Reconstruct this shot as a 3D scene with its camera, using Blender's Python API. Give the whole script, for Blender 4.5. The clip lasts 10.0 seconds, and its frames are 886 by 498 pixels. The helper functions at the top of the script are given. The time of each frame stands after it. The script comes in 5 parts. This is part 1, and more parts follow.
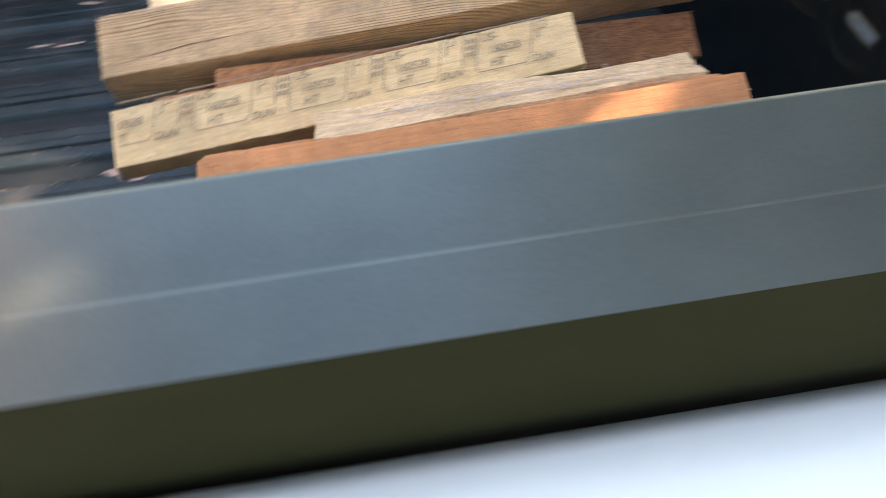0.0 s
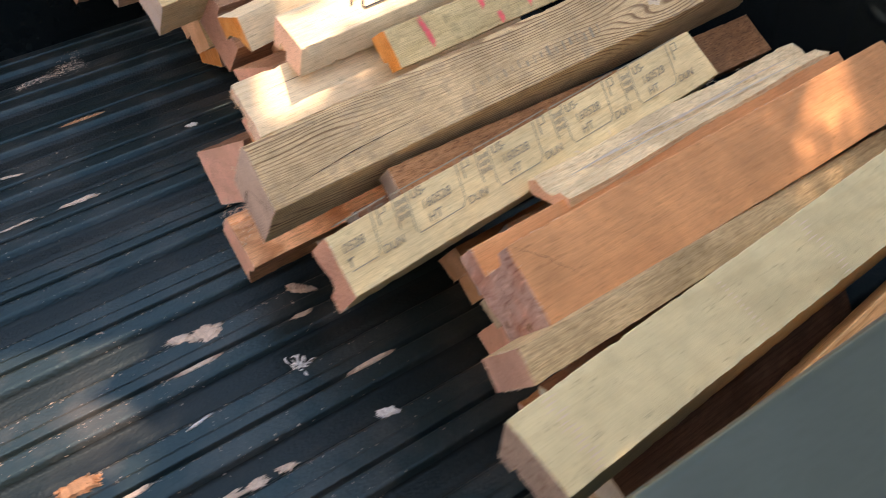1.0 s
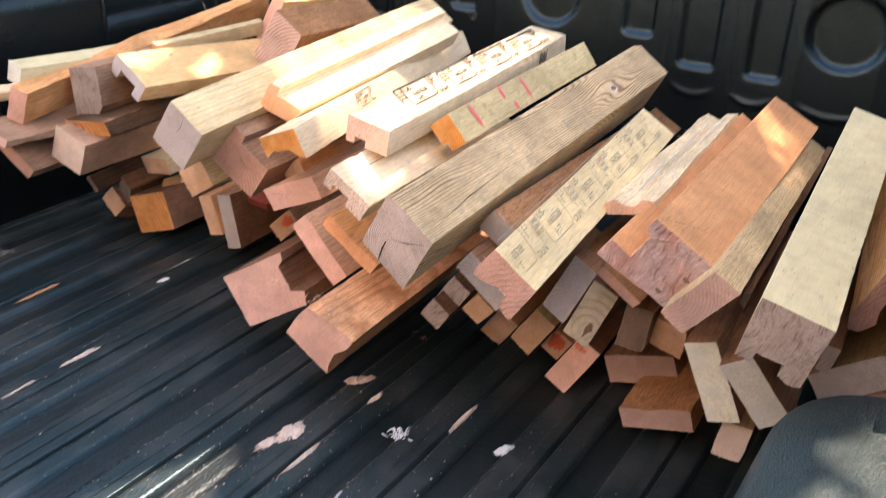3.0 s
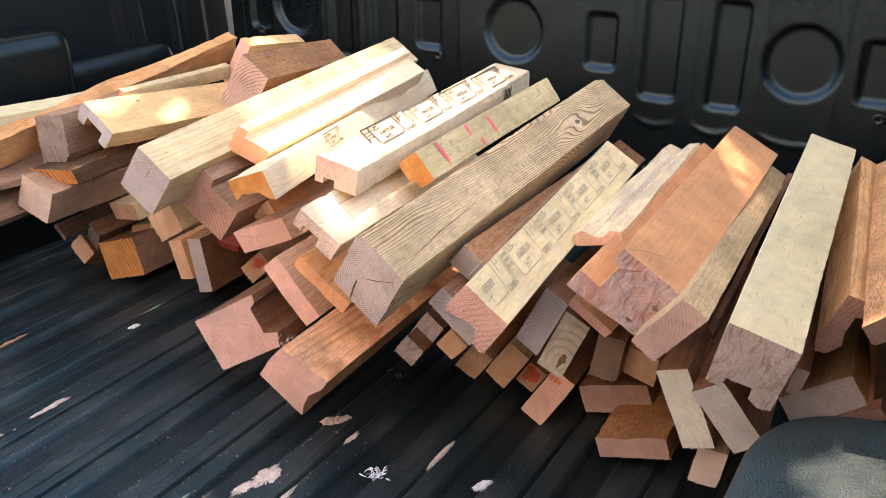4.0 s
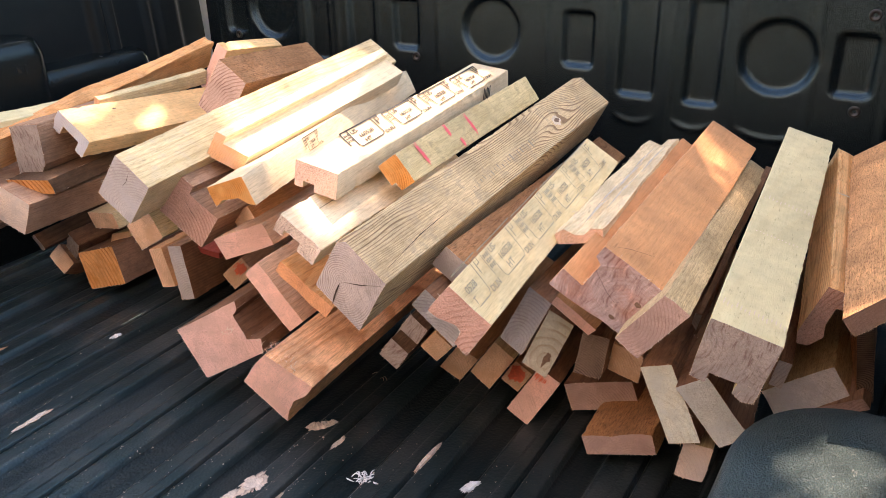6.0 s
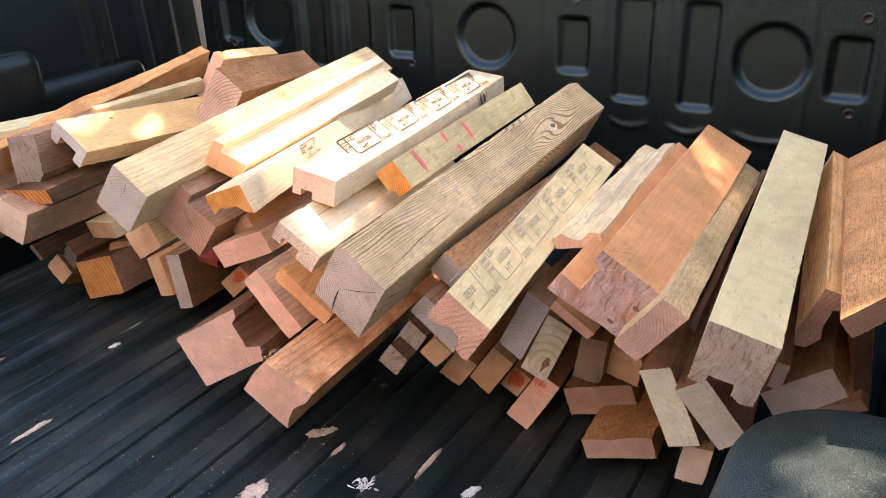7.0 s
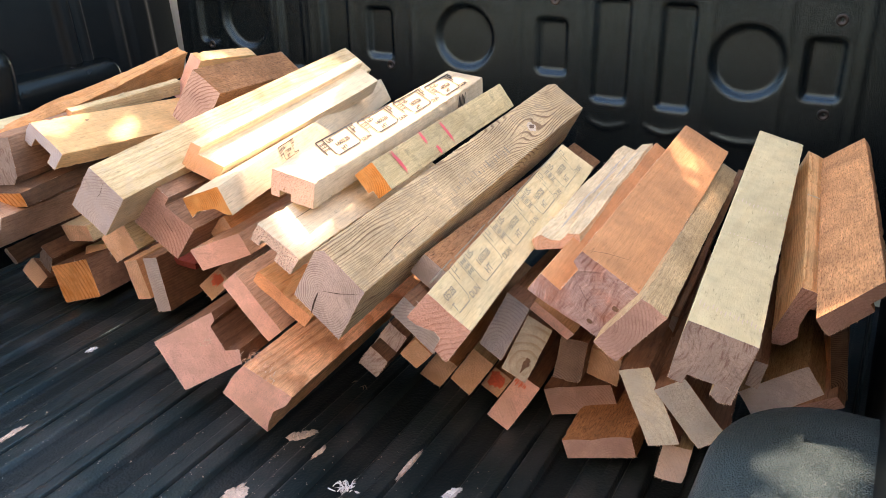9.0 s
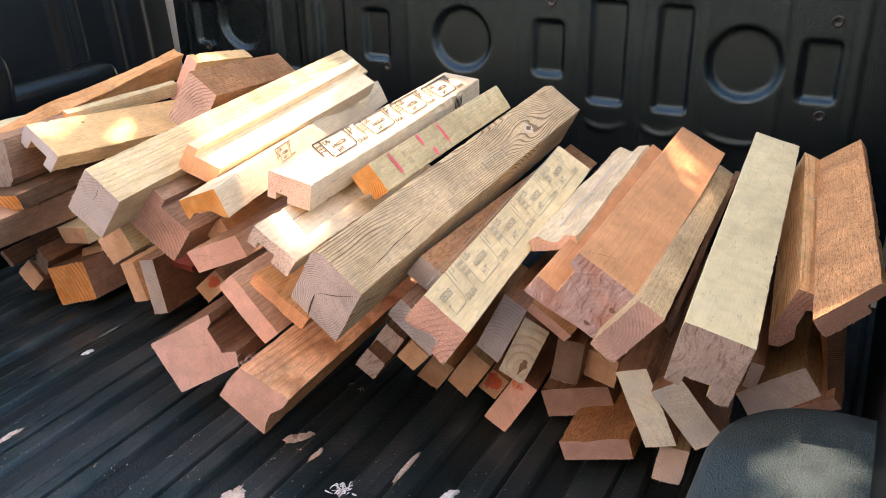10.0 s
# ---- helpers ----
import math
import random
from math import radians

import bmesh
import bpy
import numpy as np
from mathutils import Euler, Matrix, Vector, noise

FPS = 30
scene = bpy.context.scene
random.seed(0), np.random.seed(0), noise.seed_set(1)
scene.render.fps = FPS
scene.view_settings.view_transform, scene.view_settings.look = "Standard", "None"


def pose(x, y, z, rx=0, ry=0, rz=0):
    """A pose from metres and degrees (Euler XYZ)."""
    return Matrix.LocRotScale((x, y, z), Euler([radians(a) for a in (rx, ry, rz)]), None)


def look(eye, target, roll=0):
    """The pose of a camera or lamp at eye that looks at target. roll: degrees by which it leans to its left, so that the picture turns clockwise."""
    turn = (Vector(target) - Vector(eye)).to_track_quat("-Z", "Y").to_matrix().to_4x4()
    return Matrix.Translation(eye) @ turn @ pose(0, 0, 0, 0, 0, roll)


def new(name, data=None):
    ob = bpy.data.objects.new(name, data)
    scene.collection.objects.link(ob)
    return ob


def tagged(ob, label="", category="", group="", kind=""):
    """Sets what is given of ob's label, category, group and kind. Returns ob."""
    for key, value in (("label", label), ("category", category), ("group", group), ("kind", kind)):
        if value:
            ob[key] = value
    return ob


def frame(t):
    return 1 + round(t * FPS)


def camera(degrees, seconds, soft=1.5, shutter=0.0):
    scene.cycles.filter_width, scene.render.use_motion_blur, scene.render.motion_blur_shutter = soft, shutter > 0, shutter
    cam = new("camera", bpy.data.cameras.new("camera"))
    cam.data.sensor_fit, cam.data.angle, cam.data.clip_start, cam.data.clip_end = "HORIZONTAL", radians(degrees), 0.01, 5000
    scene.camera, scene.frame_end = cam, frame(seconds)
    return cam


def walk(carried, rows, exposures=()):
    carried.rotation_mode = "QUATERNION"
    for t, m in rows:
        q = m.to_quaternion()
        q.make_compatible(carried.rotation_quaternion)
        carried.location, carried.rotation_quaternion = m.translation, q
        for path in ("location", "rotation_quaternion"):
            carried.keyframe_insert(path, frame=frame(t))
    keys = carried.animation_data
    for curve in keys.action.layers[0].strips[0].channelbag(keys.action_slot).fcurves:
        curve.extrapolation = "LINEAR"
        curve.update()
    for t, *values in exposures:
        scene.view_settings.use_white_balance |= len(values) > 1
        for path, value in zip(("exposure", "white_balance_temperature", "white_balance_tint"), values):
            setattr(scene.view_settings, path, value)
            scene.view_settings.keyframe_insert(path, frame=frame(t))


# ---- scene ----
cam = camera(56.3, 10.0, soft=0.6, shutter=0.4)
PATH = [
    (0, (0.049, 0.054, 0.828), (0.157, 1.351, -0.69), -4.9),
    (0.2, (-0.05, 0.08, 0.83), (0.322, 1.203, -0.527), -1.3),
    (0.5, (-0.17, 0.128, 0.82), (0.345, 1.357, -0.672), -2.6),
    (0.7, (-0.284, 0.171, 0.8), (0.253, 1.273, -0.518), -2.4),
    (1, (-0.419, 0.246, 0.802), (0.34, 1.458, -0.596), -2.9),
    (1.2, (-0.518, 0.25, 0.785), (0.218, 1.293, -0.484), -0.3),
    (1.5, (-0.669, 0.217, 0.785), (0.347, 1.29, -0.561), -0.6),
    (1.7, (-0.728, 0.206, 0.791), (0.241, 1.116, -0.422), -1.0),
    (2, (-0.794, 0.265, 0.77), (0.368, 1.204, -0.56), -0.4),
    (2.2, (-0.802, 0.314, 0.773), (0.227, 1.164, -0.435), -1.5),
    (2.5, (-0.857, 0.362, 0.722), (0.421, 1.32, -0.481), 0.1),
    (2.7, (-0.845, 0.357, 0.723), (0.357, 1.264, -0.263), -0.9),
    (3, (-0.884, 0.378, 0.693), (0.584, 1.37, -0.234), 0.9),
    (3.2, (-0.886, 0.377, 0.692), (0.612, 1.366, -0.19), 0.9),
    (4.5, (-0.886, 0.371, 0.698), (0.658, 1.316, -0.152), -0.7),
    (5, (-0.883, 0.371, 0.697), (0.66, 1.314, -0.157), -1.2),
    (5.5, (-0.881, 0.371, 0.697), (0.668, 1.303, -0.16), -1.0),
    (7, (-0.886, 0.371, 0.698), (0.677, 1.296, -0.138), -1.5),
    (7.5, (-0.884, 0.371, 0.698), (0.686, 1.283, -0.14), -1.6),
    (8, (-0.879, 0.371, 0.696), (0.702, 1.267, -0.139), -1.4),
    (8.5, (-0.883, 0.371, 0.697), (0.703, 1.259, -0.137), -1.3),
    (9, (-0.885, 0.371, 0.698), (0.703, 1.255, -0.137), -1.2),
    (9.5, (-0.882, 0.371, 0.697), (0.708, 1.255, -0.134), -1.2),
    (10, (-0.884, 0.371, 0.698), (0.709, 1.25, -0.134), -1.2),
]
walk(cam, [(t, look(eye, target, roll)) for t, eye, target, roll in PATH], [(0, 2.38, 8100, 12), (0.5, 2.46, 8950, 27), (1, 2.15, 8500, 8), (1.5, 2.75, 8200, 7), (2, 2.7, 7700, 18), (2.5, 2.9, 7800, 6), (3, 2.76, 8000, 10), (10, 2.71, 8050, 10)])


# ---- world, sun, exposure ----
SUN = Vector((0.45, 0.10, 1.0)).normalized()
world = bpy.data.worlds.new("world")
scene.world = world
world.use_nodes = True
wn, wl = world.node_tree.nodes, world.node_tree.links
sky = wn.new("ShaderNodeTexSky")
sky.sky_type = "NISHITA"
sky.sun_disc = False
sky.sun_elevation = math.asin(SUN.z)
sky.sun_rotation = math.atan2(SUN.x, SUN.y)
sky.air_density, sky.dust_density, sky.ozone_density = 1.0, 0.6, 1.0
wn["Background"].inputs["Strength"].default_value = 0.15
wl.new(sky.outputs[0], wn["Background"].inputs["Color"])
sun_data = bpy.data.lights.new("sun", "SUN")
sun_data.energy, sun_data.angle, sun_data.color = 2.35, radians(0.22), (1.0, 0.76, 0.69)
sun = new("sun", sun_data)
sun.matrix_world = look(SUN * 12, (0, 0, 0))


# ---- materials ----
def nodes_of(name):
    mat = bpy.data.materials.new(name)
    mat.use_nodes = True
    return mat, mat.node_tree.nodes, mat.node_tree.links, mat.node_tree.nodes["Principled BSDF"]


def ramp(ns, stops):
    r = ns.new("ShaderNodeValToRGB")
    while len(r.color_ramp.elements) < len(stops):
        r.color_ramp.elements.new(0.5)
    for e, (p, c) in zip(r.color_ramp.elements, stops):
        e.position = p
        e.color = (*c, 1) if len(c) == 3 else c
    return r


def mathn(ns, ls, op, a, b=None, c=None):
    m = ns.new("ShaderNodeMath")
    m.operation = op
    for i, v in enumerate((a, b, c)):
        if v is None:
            continue
        if isinstance(v, (int, float)):
            m.inputs[i].default_value = v
        else:
            ls.new(v, m.inputs[i])
    return m.outputs[0]


def mixn(ns, ls, fac, a, b, blend="MIX"):
    m = ns.new("ShaderNodeMix")
    m.data_type, m.blend_type = "RGBA", blend
    for i, v in ((0, fac), (6, a), (7, b)):
        if isinstance(v, (int, float)):
            m.inputs[i].default_value = v
        elif isinstance(v, tuple):
            m.inputs[i].default_value = (*v, 1)
        else:
            ls.new(v, m.inputs[i])
    return m.outputs[2]


def noisen(ns, ls, vec, scale, detail=3.0, rough=0.55):
    n = ns.new("ShaderNodeTexNoise")
    n.inputs["Scale"].default_value, n.inputs["Detail"].default_value, n.inputs["Roughness"].default_value = scale, detail, rough
    ls.new(vec, n.inputs["Vector"])
    return n.outputs[0]


def wood(name, early, late, ring=0.0042, blotch=0.35, end=False, rough=0.72, stain=None, contrast=1.0, saw=0.0, pith=1.0, flecks=0.0, marks=0.3, cloud=None, streaks=None, grain=1.0, knot_at=None, kerfs=0.0, centre=None, pits=0.0):
    """Sawn softwood: growth rings round a pith beside the stick, fibres along it, blotches and saw marks."""
    mat, ns, ls, bsdf = nodes_of(name)
    tc, info = ns.new("ShaderNodeTexCoord"), ns.new("ShaderNodeObjectInfo")
    rnd = info.outputs["Random"]
    sep = ns.new("ShaderNodeSeparateXYZ")
    ls.new(tc.outputs["Object"], sep.inputs[0])
    x, y, z = sep.outputs
    shift = ns.new("ShaderNodeCombineXYZ")
    big = mathn(ns, ls, "MULTIPLY", rnd, 37.0)
    ls.new(big, shift.inputs[0]), ls.new(mathn(ns, ls, "MULTIPLY", rnd, 91.0), shift.inputs[1]), ls.new(big, shift.inputs[2])
    add = ns.new("ShaderNodeVectorMath")
    add.operation = "ADD"
    ls.new(tc.outputs["Object"], add.inputs[0]), ls.new(shift.outputs[0], add.inputs[1])
    place = add.outputs[0]
    long = ns.new("ShaderNodeMapping")
    long.inputs["Scale"].default_value = (0.16, 1.0, 1.0)
    ls.new(place, long.inputs[0])
    wob = noisen(ns, ls, long.outputs[0], 22.0, 2.0)
    # the pith's place beside the stick
    r2 = mathn(ns, ls, "FRACT", mathn(ns, ls, "MULTIPLY", rnd, 17.3))
    r3 = mathn(ns, ls, "FRACT", mathn(ns, ls, "MULTIPLY", rnd, 53.7))
    cone = mathn(ns, ls, "MULTIPLY", x, mathn(ns, ls, "MULTIPLY_ADD", r3, 0.06, 0.005))
    yy = mathn(ns, ls, "ADD", y, mathn(ns, ls, "MULTIPLY_ADD", r2, 0.10 * pith, -0.05))
    zz = mathn(ns, ls, "ADD", mathn(ns, ls, "ADD", z, cone), mathn(ns, ls, "MULTIPLY_ADD", r3, 0.05, 0.012 * pith))
    if centre:
        yy, zz = mathn(ns, ls, "SUBTRACT", y, centre[0]), mathn(ns, ls, "SUBTRACT", z, centre[1])
    wobble = mathn(ns, ls, "MULTIPLY_ADD", wob, 0.016, -0.008) if not end else mathn(ns, ls, "MULTIPLY_ADD", wob, 0.014, -0.007)
    yy = mathn(ns, ls, "ADD", yy, wobble)
    rad = mathn(ns, ls, "SQRT", mathn(ns, ls, "ADD", mathn(ns, ls, "MULTIPLY", yy, yy), mathn(ns, ls, "MULTIPLY", zz, zz)))
    rad = mathn(ns, ls, "ADD", rad, mathn(ns, ls, "MULTIPLY", wobble, 0.35))
    if knot_at:
        # grain along the stick that swings out round a knot
        dx = mathn(ns, ls, "DIVIDE", mathn(ns, ls, "SUBTRACT", x, knot_at[0]), 0.075)
        near = mathn(ns, ls, "EXPONENT", mathn(ns, ls, "MULTIPLY", mathn(ns, ls, "MULTIPLY", dx, dx), -1.0))
        off = mathn(ns, ls, "SUBTRACT", y, knot_at[1])
        swing = mathn(ns, ls, "MULTIPLY", mathn(ns, ls, "MULTIPLY", mathn(ns, ls, "TANH", mathn(ns, ls, "DIVIDE", off, 0.012)), near), 0.016)
        rad = mathn(ns, ls, "ADD", mathn(ns, ls, "SUBTRACT", off, swing), mathn(ns, ls, "ADD", mathn(ns, ls, "MULTIPLY", wobble, 1.5), mathn(ns, ls, "MULTIPLY_ADD", x, 0.05, mathn(ns, ls, "MULTIPLY_ADD", z, 0.5, 1.0))))
    saw_t = mathn(ns, ls, "FRACT", mathn(ns, ls, "DIVIDE", rad, ring))
    rr = ramp(ns, [(0.0, (0.05, 0.05, 0.05)), (0.55, (0.1, 0.1, 0.1)), (0.82, (1, 1, 1)), (0.94, (0.9, 0.9, 0.9)), (1.0, (0.05, 0.05, 0.05))])
    ls.new(saw_t, rr.inputs[0])
    fib = ns.new("ShaderNodeMapping")
    fib.inputs["Scale"].default_value = (0.05, 1.0, 1.0) if not end else (0.6, 1.0, 1.0)
    ls.new(place, fib.inputs[0])
    fibre = noisen(ns, ls, fib.outputs[0], 1500.0 if not end else 600.0, 3.0, 0.7)
    blot = noisen(ns, ls, place, 14.0, 4.0, 0.6)
    fine = noisen(ns, ls, place, 60.0, 3.0, 0.6)
    lateness = mathn(ns, ls, "MULTIPLY", rr.outputs[0], contrast)
    fade = ramp(ns, [(0.36, (0.25, 0.25, 0.25)), (0.6, (1.15, 1.15, 1.15))])
    ls.new(noisen(ns, ls, place if end else long.outputs[0], 17.0, 2.0), fade.inputs[0])
    lateness = mathn(ns, ls, "MULTIPLY", lateness, fade.outputs[0])
    col = mixn(ns, ls, lateness, early, late)
    fr = ramp(ns, [(0.32, (0.66, 0.63, 0.60)), (0.5, (0.98, 0.98, 0.98)), (0.68, (1.12, 1.11, 1.10))] if not end else [(0.32, (0.78, 0.77, 0.76)), (0.5, (0.99, 0.99, 0.99)), (0.68, (1.12, 1.12, 1.12))])
    ls.new(fibre, fr.inputs[0])
    col = mixn(ns, ls, grain, col, fr.outputs[0], "MULTIPLY")
    br = ramp(ns, [(0.3, (1 - blotch, 1 - blotch * 1.05, 1 - blotch * 1.1)), (0.62, (1.12, 1.11, 1.10))])
    ls.new(blot, br.inputs[0])
    col = mixn(ns, ls, 1.0, col, br.outputs[0], "MULTIPLY")
    if stain:
        sr = ramp(ns, [(0.52, (0, 0, 0)), (0.68, (0.75, 0.75, 0.75))])
        ls.new(fine, sr.inputs[0])
        col = mixn(ns, ls, mathn(ns, ls, "MULTIPLY", sr.outputs[0], blot), col, stain)
    fleck_map = ns.new("ShaderNodeMapping")
    fleck_map.inputs["Scale"].default_value = (0.22, 1.0, 1.0)
    ls.new(place, fleck_map.inputs[0])
    fleck = noisen(ns, ls, fleck_map.outputs[0], 260.0, 4.0, 0.75)
    kr = ramp(ns, [(0.30, (0.42, 0.38, 0.34)), (0.40, (1, 1, 1))])
    ls.new(fleck, kr.inputs[0])
    col = mixn(ns, ls, mathn(ns, ls, "MULTIPLY_ADD", blot, 0.8, 0.15), col, mixn(ns, ls, 1.0, col, kr.outputs[0], "MULTIPLY"))
    if flecks:
        # fuzz of a coarse saw: short dark and light flecks
        fz = noisen(ns, ls, fleck_map.outputs[0], 700.0, 3.0, 0.8)
        fzr = ramp(ns, [(0.36, (0.35, 0.28, 0.24)), (0.48, (1, 1, 1)), (0.62, (1.0, 1.0, 1.0)), (0.70, (1.5, 1.42, 1.35))])
        ls.new(fz, fzr.inputs[0])
        col = mixn(ns, ls, flecks, col, fzr.outputs[0], "MULTIPLY")
    if not end:
        # long soft streaks in the grain, and darker fibres that gather in bands
        st_map = ns.new("ShaderNodeMapping")
        st_map.inputs["Scale"].default_value = (0.03, 1.0, 1.0)
        ls.new(place, st_map.inputs[0])
        streak = noisen(ns, ls, st_map.outputs[0], 420.0, 4.0, 0.75)
        st = ramp(ns, [(0.34, (0.70, 0.66, 0.61)), (0.47, (0.98, 0.98, 0.97)), (0.66, (1.12, 1.12, 1.11))])
        ls.new(streak, st.inputs[0])
        col = mixn(ns, ls, mathn(ns, ls, "MULTIPLY_ADD", blot, 0.9 * grain, 0.25 * grain), col, mixn(ns, ls, 1.0, col, st.outputs[0], "MULTIPLY"))
        if kerfs:
            # even, fine kerfs of a band saw straight across the face
            kw = ns.new("ShaderNodeTexWave")
            kw.inputs["Scale"].default_value, kw.inputs["Distortion"].default_value, kw.inputs["Detail"].default_value, kw.inputs["Detail Scale"].default_value = 145.0, 1.6, 2.0, 0.15
            ls.new(tc.outputs["Object"], kw.inputs["Vector"])
            kc = ramp(ns, [(0.0, (0.84, 0.80, 0.76)), (0.5, (1, 1, 1)), (1.0, (1.08, 1.07, 1.05))])
            ls.new(kw.outputs["Fac"], kc.inputs[0])
            kp = ramp(ns, [(0.40, (0.15, 0.15, 0.15)), (0.62, (1, 1, 1))])
            ls.new(blot, kp.inputs[0])
            col = mixn(ns, ls, mathn(ns, ls, "MULTIPLY", kp.outputs[0], kerfs), col, mixn(ns, ls, 1.0, col, kc.outputs[0], "MULTIPLY"))
        if saw:
            # slightly slanting marks of the saw across the face, in bunches
            kv = ns.new("ShaderNodeCombineXYZ")
            ls.new(mathn(ns, ls, "MULTIPLY_ADD", y, 0.12, x), kv.inputs[0]), ls.new(mathn(ns, ls, "MULTIPLY", y, 0.03), kv.inputs[1])
            kerf = noisen(ns, ls, kv.outputs[0], 330.0, 3.0, 0.75)
            kf = ramp(ns, [(0.36, (0.80, 0.77, 0.74)), (0.48, (1, 1, 1)), (0.68, (1.12, 1.12, 1.12))])
            ls.new(kerf, kf.inputs[0])
            col = mixn(ns, ls, mathn(ns, ls, "MULTIPLY", fine, saw * 2.0), col, mixn(ns, ls, 1.0, col, kf.outputs[0], "MULTIPLY"))
    scratch = None
    if end:
        # straight marks of the saw's teeth across the cut, in bunches
        ang = mathn(ns, ls, "MULTIPLY", rnd, 6.28)
        across = mathn(ns, ls, "ADD", mathn(ns, ls, "MULTIPLY", y, mathn(ns, ls, "COSINE", ang)), mathn(ns, ls, "MULTIPLY", z, mathn(ns, ls, "SINE", ang)))
        along = mathn(ns, ls, "SUBTRACT", mathn(ns, ls, "MULTIPLY", z, mathn(ns, ls, "COSINE", ang)), mathn(ns, ls, "MULTIPLY", y, mathn(ns, ls, "SINE", ang)))
        sv = ns.new("ShaderNodeCombineXYZ")
        ls.new(mathn(ns, ls, "MULTIPLY_ADD", across, 1.0, rnd), sv.inputs[0]), ls.new(mathn(ns, ls, "MULTIPLY", along, 0.025), sv.inputs[1])
        scratch = noisen(ns, ls, sv.outputs[0], 420.0, 4.0, 0.7)
        cr = ramp(ns, [(0.30, (0.66, 0.65, 0.64)), (0.5, (0.98, 0.98, 0.98)), (0.7, (1.14, 1.13, 1.12))])
        ls.new(scratch, cr.inputs[0])
        patchy = ramp(ns, [(0.48, (0, 0, 0)), (0.66, (1, 1, 1))])
        ls.new(noisen(ns, ls, place, 45.0, 3.0, 0.6), patchy.inputs[0])
        col = mixn(ns, ls, mathn(ns, ls, "MULTIPLY", mathn(ns, ls, "MULTIPLY_ADD", patchy.outputs[0], 1.3, 0.12), marks), col, mixn(ns, ls, 1.0, col, cr.outputs[0], "MULTIPLY"))
        pore = noisen(ns, ls, place, 900.0, 2.0, 0.6)
        pr = ramp(ns, [(0.30, (0.6, 0.58, 0.56)), (0.44, (1, 1, 1)), (0.72, (1.08, 1.08, 1.08))])
        ls.new(pore, pr.inputs[0])
        col = mixn(ns, ls, mathn(ns, ls, "MULTIPLY", blot, 0.7), col, mixn(ns, ls, 1.0, col, pr.outputs[0], "MULTIPLY"))
        if pits:
            # open pores and pulled-out fibres
            pv = ns.new("ShaderNodeTexVoronoi")
            pv.inputs["Scale"].default_value = 420.0
            ls.new(place, pv.inputs["Vector"])
            pd = ramp(ns, [(0.16, (0.50, 0.40, 0.34)), (0.34, (1, 1, 1)), (0.75, (1.08, 1.08, 1.08))])
            ls.new(pv.outputs["Distance"], pd.inputs[0])
            col = mixn(ns, ls, pits, col, mixn(ns, ls, 1.0, col, pd.outputs[0], "MULTIPLY"))
            scratch = mathn(ns, ls, "ADD", scratch, mathn(ns, ls, "MULTIPLY", pv.outputs["Distance"], 3.0 * pits))
        if cloud:
            # damp or weathered clouds in the cut
            cl = ramp(ns, [(0.44, (0, 0, 0)), (0.66, (0.85, 0.85, 0.85))])
            ls.new(noisen(ns, ls, place, 26.0, 4.0, 0.6), cl.inputs[0])
            col = mixn(ns, ls, cl.outputs[0], col, cloud)
        if streaks:
            # flowing torn streaks left by a rough saw
            bend = noisen(ns, ls, place, 18.0, 2.0)
            fv = ns.new("ShaderNodeCombineXYZ")
            ls.new(mathn(ns, ls, "MULTIPLY_ADD", bend, 0.030, y), fv.inputs[0]), ls.new(mathn(ns, ls, "MULTIPLY", z, 0.16), fv.inputs[1]), ls.new(rnd, fv.inputs[2])
            flow = noisen(ns, ls, fv.outputs[0], 300.0, 3.0, 0.65)
            fw = ramp(ns, [(0.34, (0.62, 0.50, 0.48)), (0.48, (1, 1, 1)), (0.60, (1.1, 1.08, 1.08)), (0.70, streaks)])
            ls.new(flow, fw.inputs[0])
            col = mixn(ns, ls, 0.9, col, fw.outputs[0], "MULTIPLY")
    mr = ramp(ns, [(0.34, (0.86, 0.85, 0.83)), (0.5, (1, 1, 1)), (0.66, (1.09, 1.09, 1.09))])
    ls.new(fine, mr.inputs[0])
    col = mixn(ns, ls, 0.45, col, mr.outputs[0], "MULTIPLY")
    hsv = ns.new("ShaderNodeHueSaturation")
    hsv.inputs["Saturation"].default_value = 1.02
    ls.new(mathn(ns, ls, "MULTIPLY_ADD", r2, 0.2, 0.9), hsv.inputs["Value"])
    ls.new(col, hsv.inputs["Color"])
    ls.new(hsv.outputs[0], bsdf.inputs["Base Color"])
    bsdf.inputs["Roughness"].default_value = rough
    bsdf.inputs["Specular IOR Level"].default_value = 0.3
    height = mathn(ns, ls, "ADD", mathn(ns, ls, "MULTIPLY", fibre, 0.8), mathn(ns, ls, "MULTIPLY", rr.outputs[0], -0.35 * min(contrast, 1.0)))
    if scratch:
        height = mathn(ns, ls, "ADD", height, mathn(ns, ls, "MULTIPLY", scratch, 2.0 * marks))
    if saw:
        w = ns.new("ShaderNodeTexWave")
        w.bands_direction = "X"
        w.inputs["Scale"].default_value, w.inputs["Distortion"].default_value, w.inputs["Detail"].default_value = 60.0, 7.0, 3.0
        ls.new(tc.outputs["Object"], w.inputs["Vector"])
        height = mathn(ns, ls, "ADD", height, mathn(ns, ls, "MULTIPLY", w.outputs["Fac"], saw))
    bump = ns.new("ShaderNodeBump")
    bump.inputs["Strength"].default_value, bump.inputs["Distance"].default_value = (0.6, 0.0012) if not end else (0.6, 0.0012)
    ls.new(height, bump.inputs["Height"])
    ls.new(bump.outputs[0], bsdf.inputs["Normal"])
    return mat


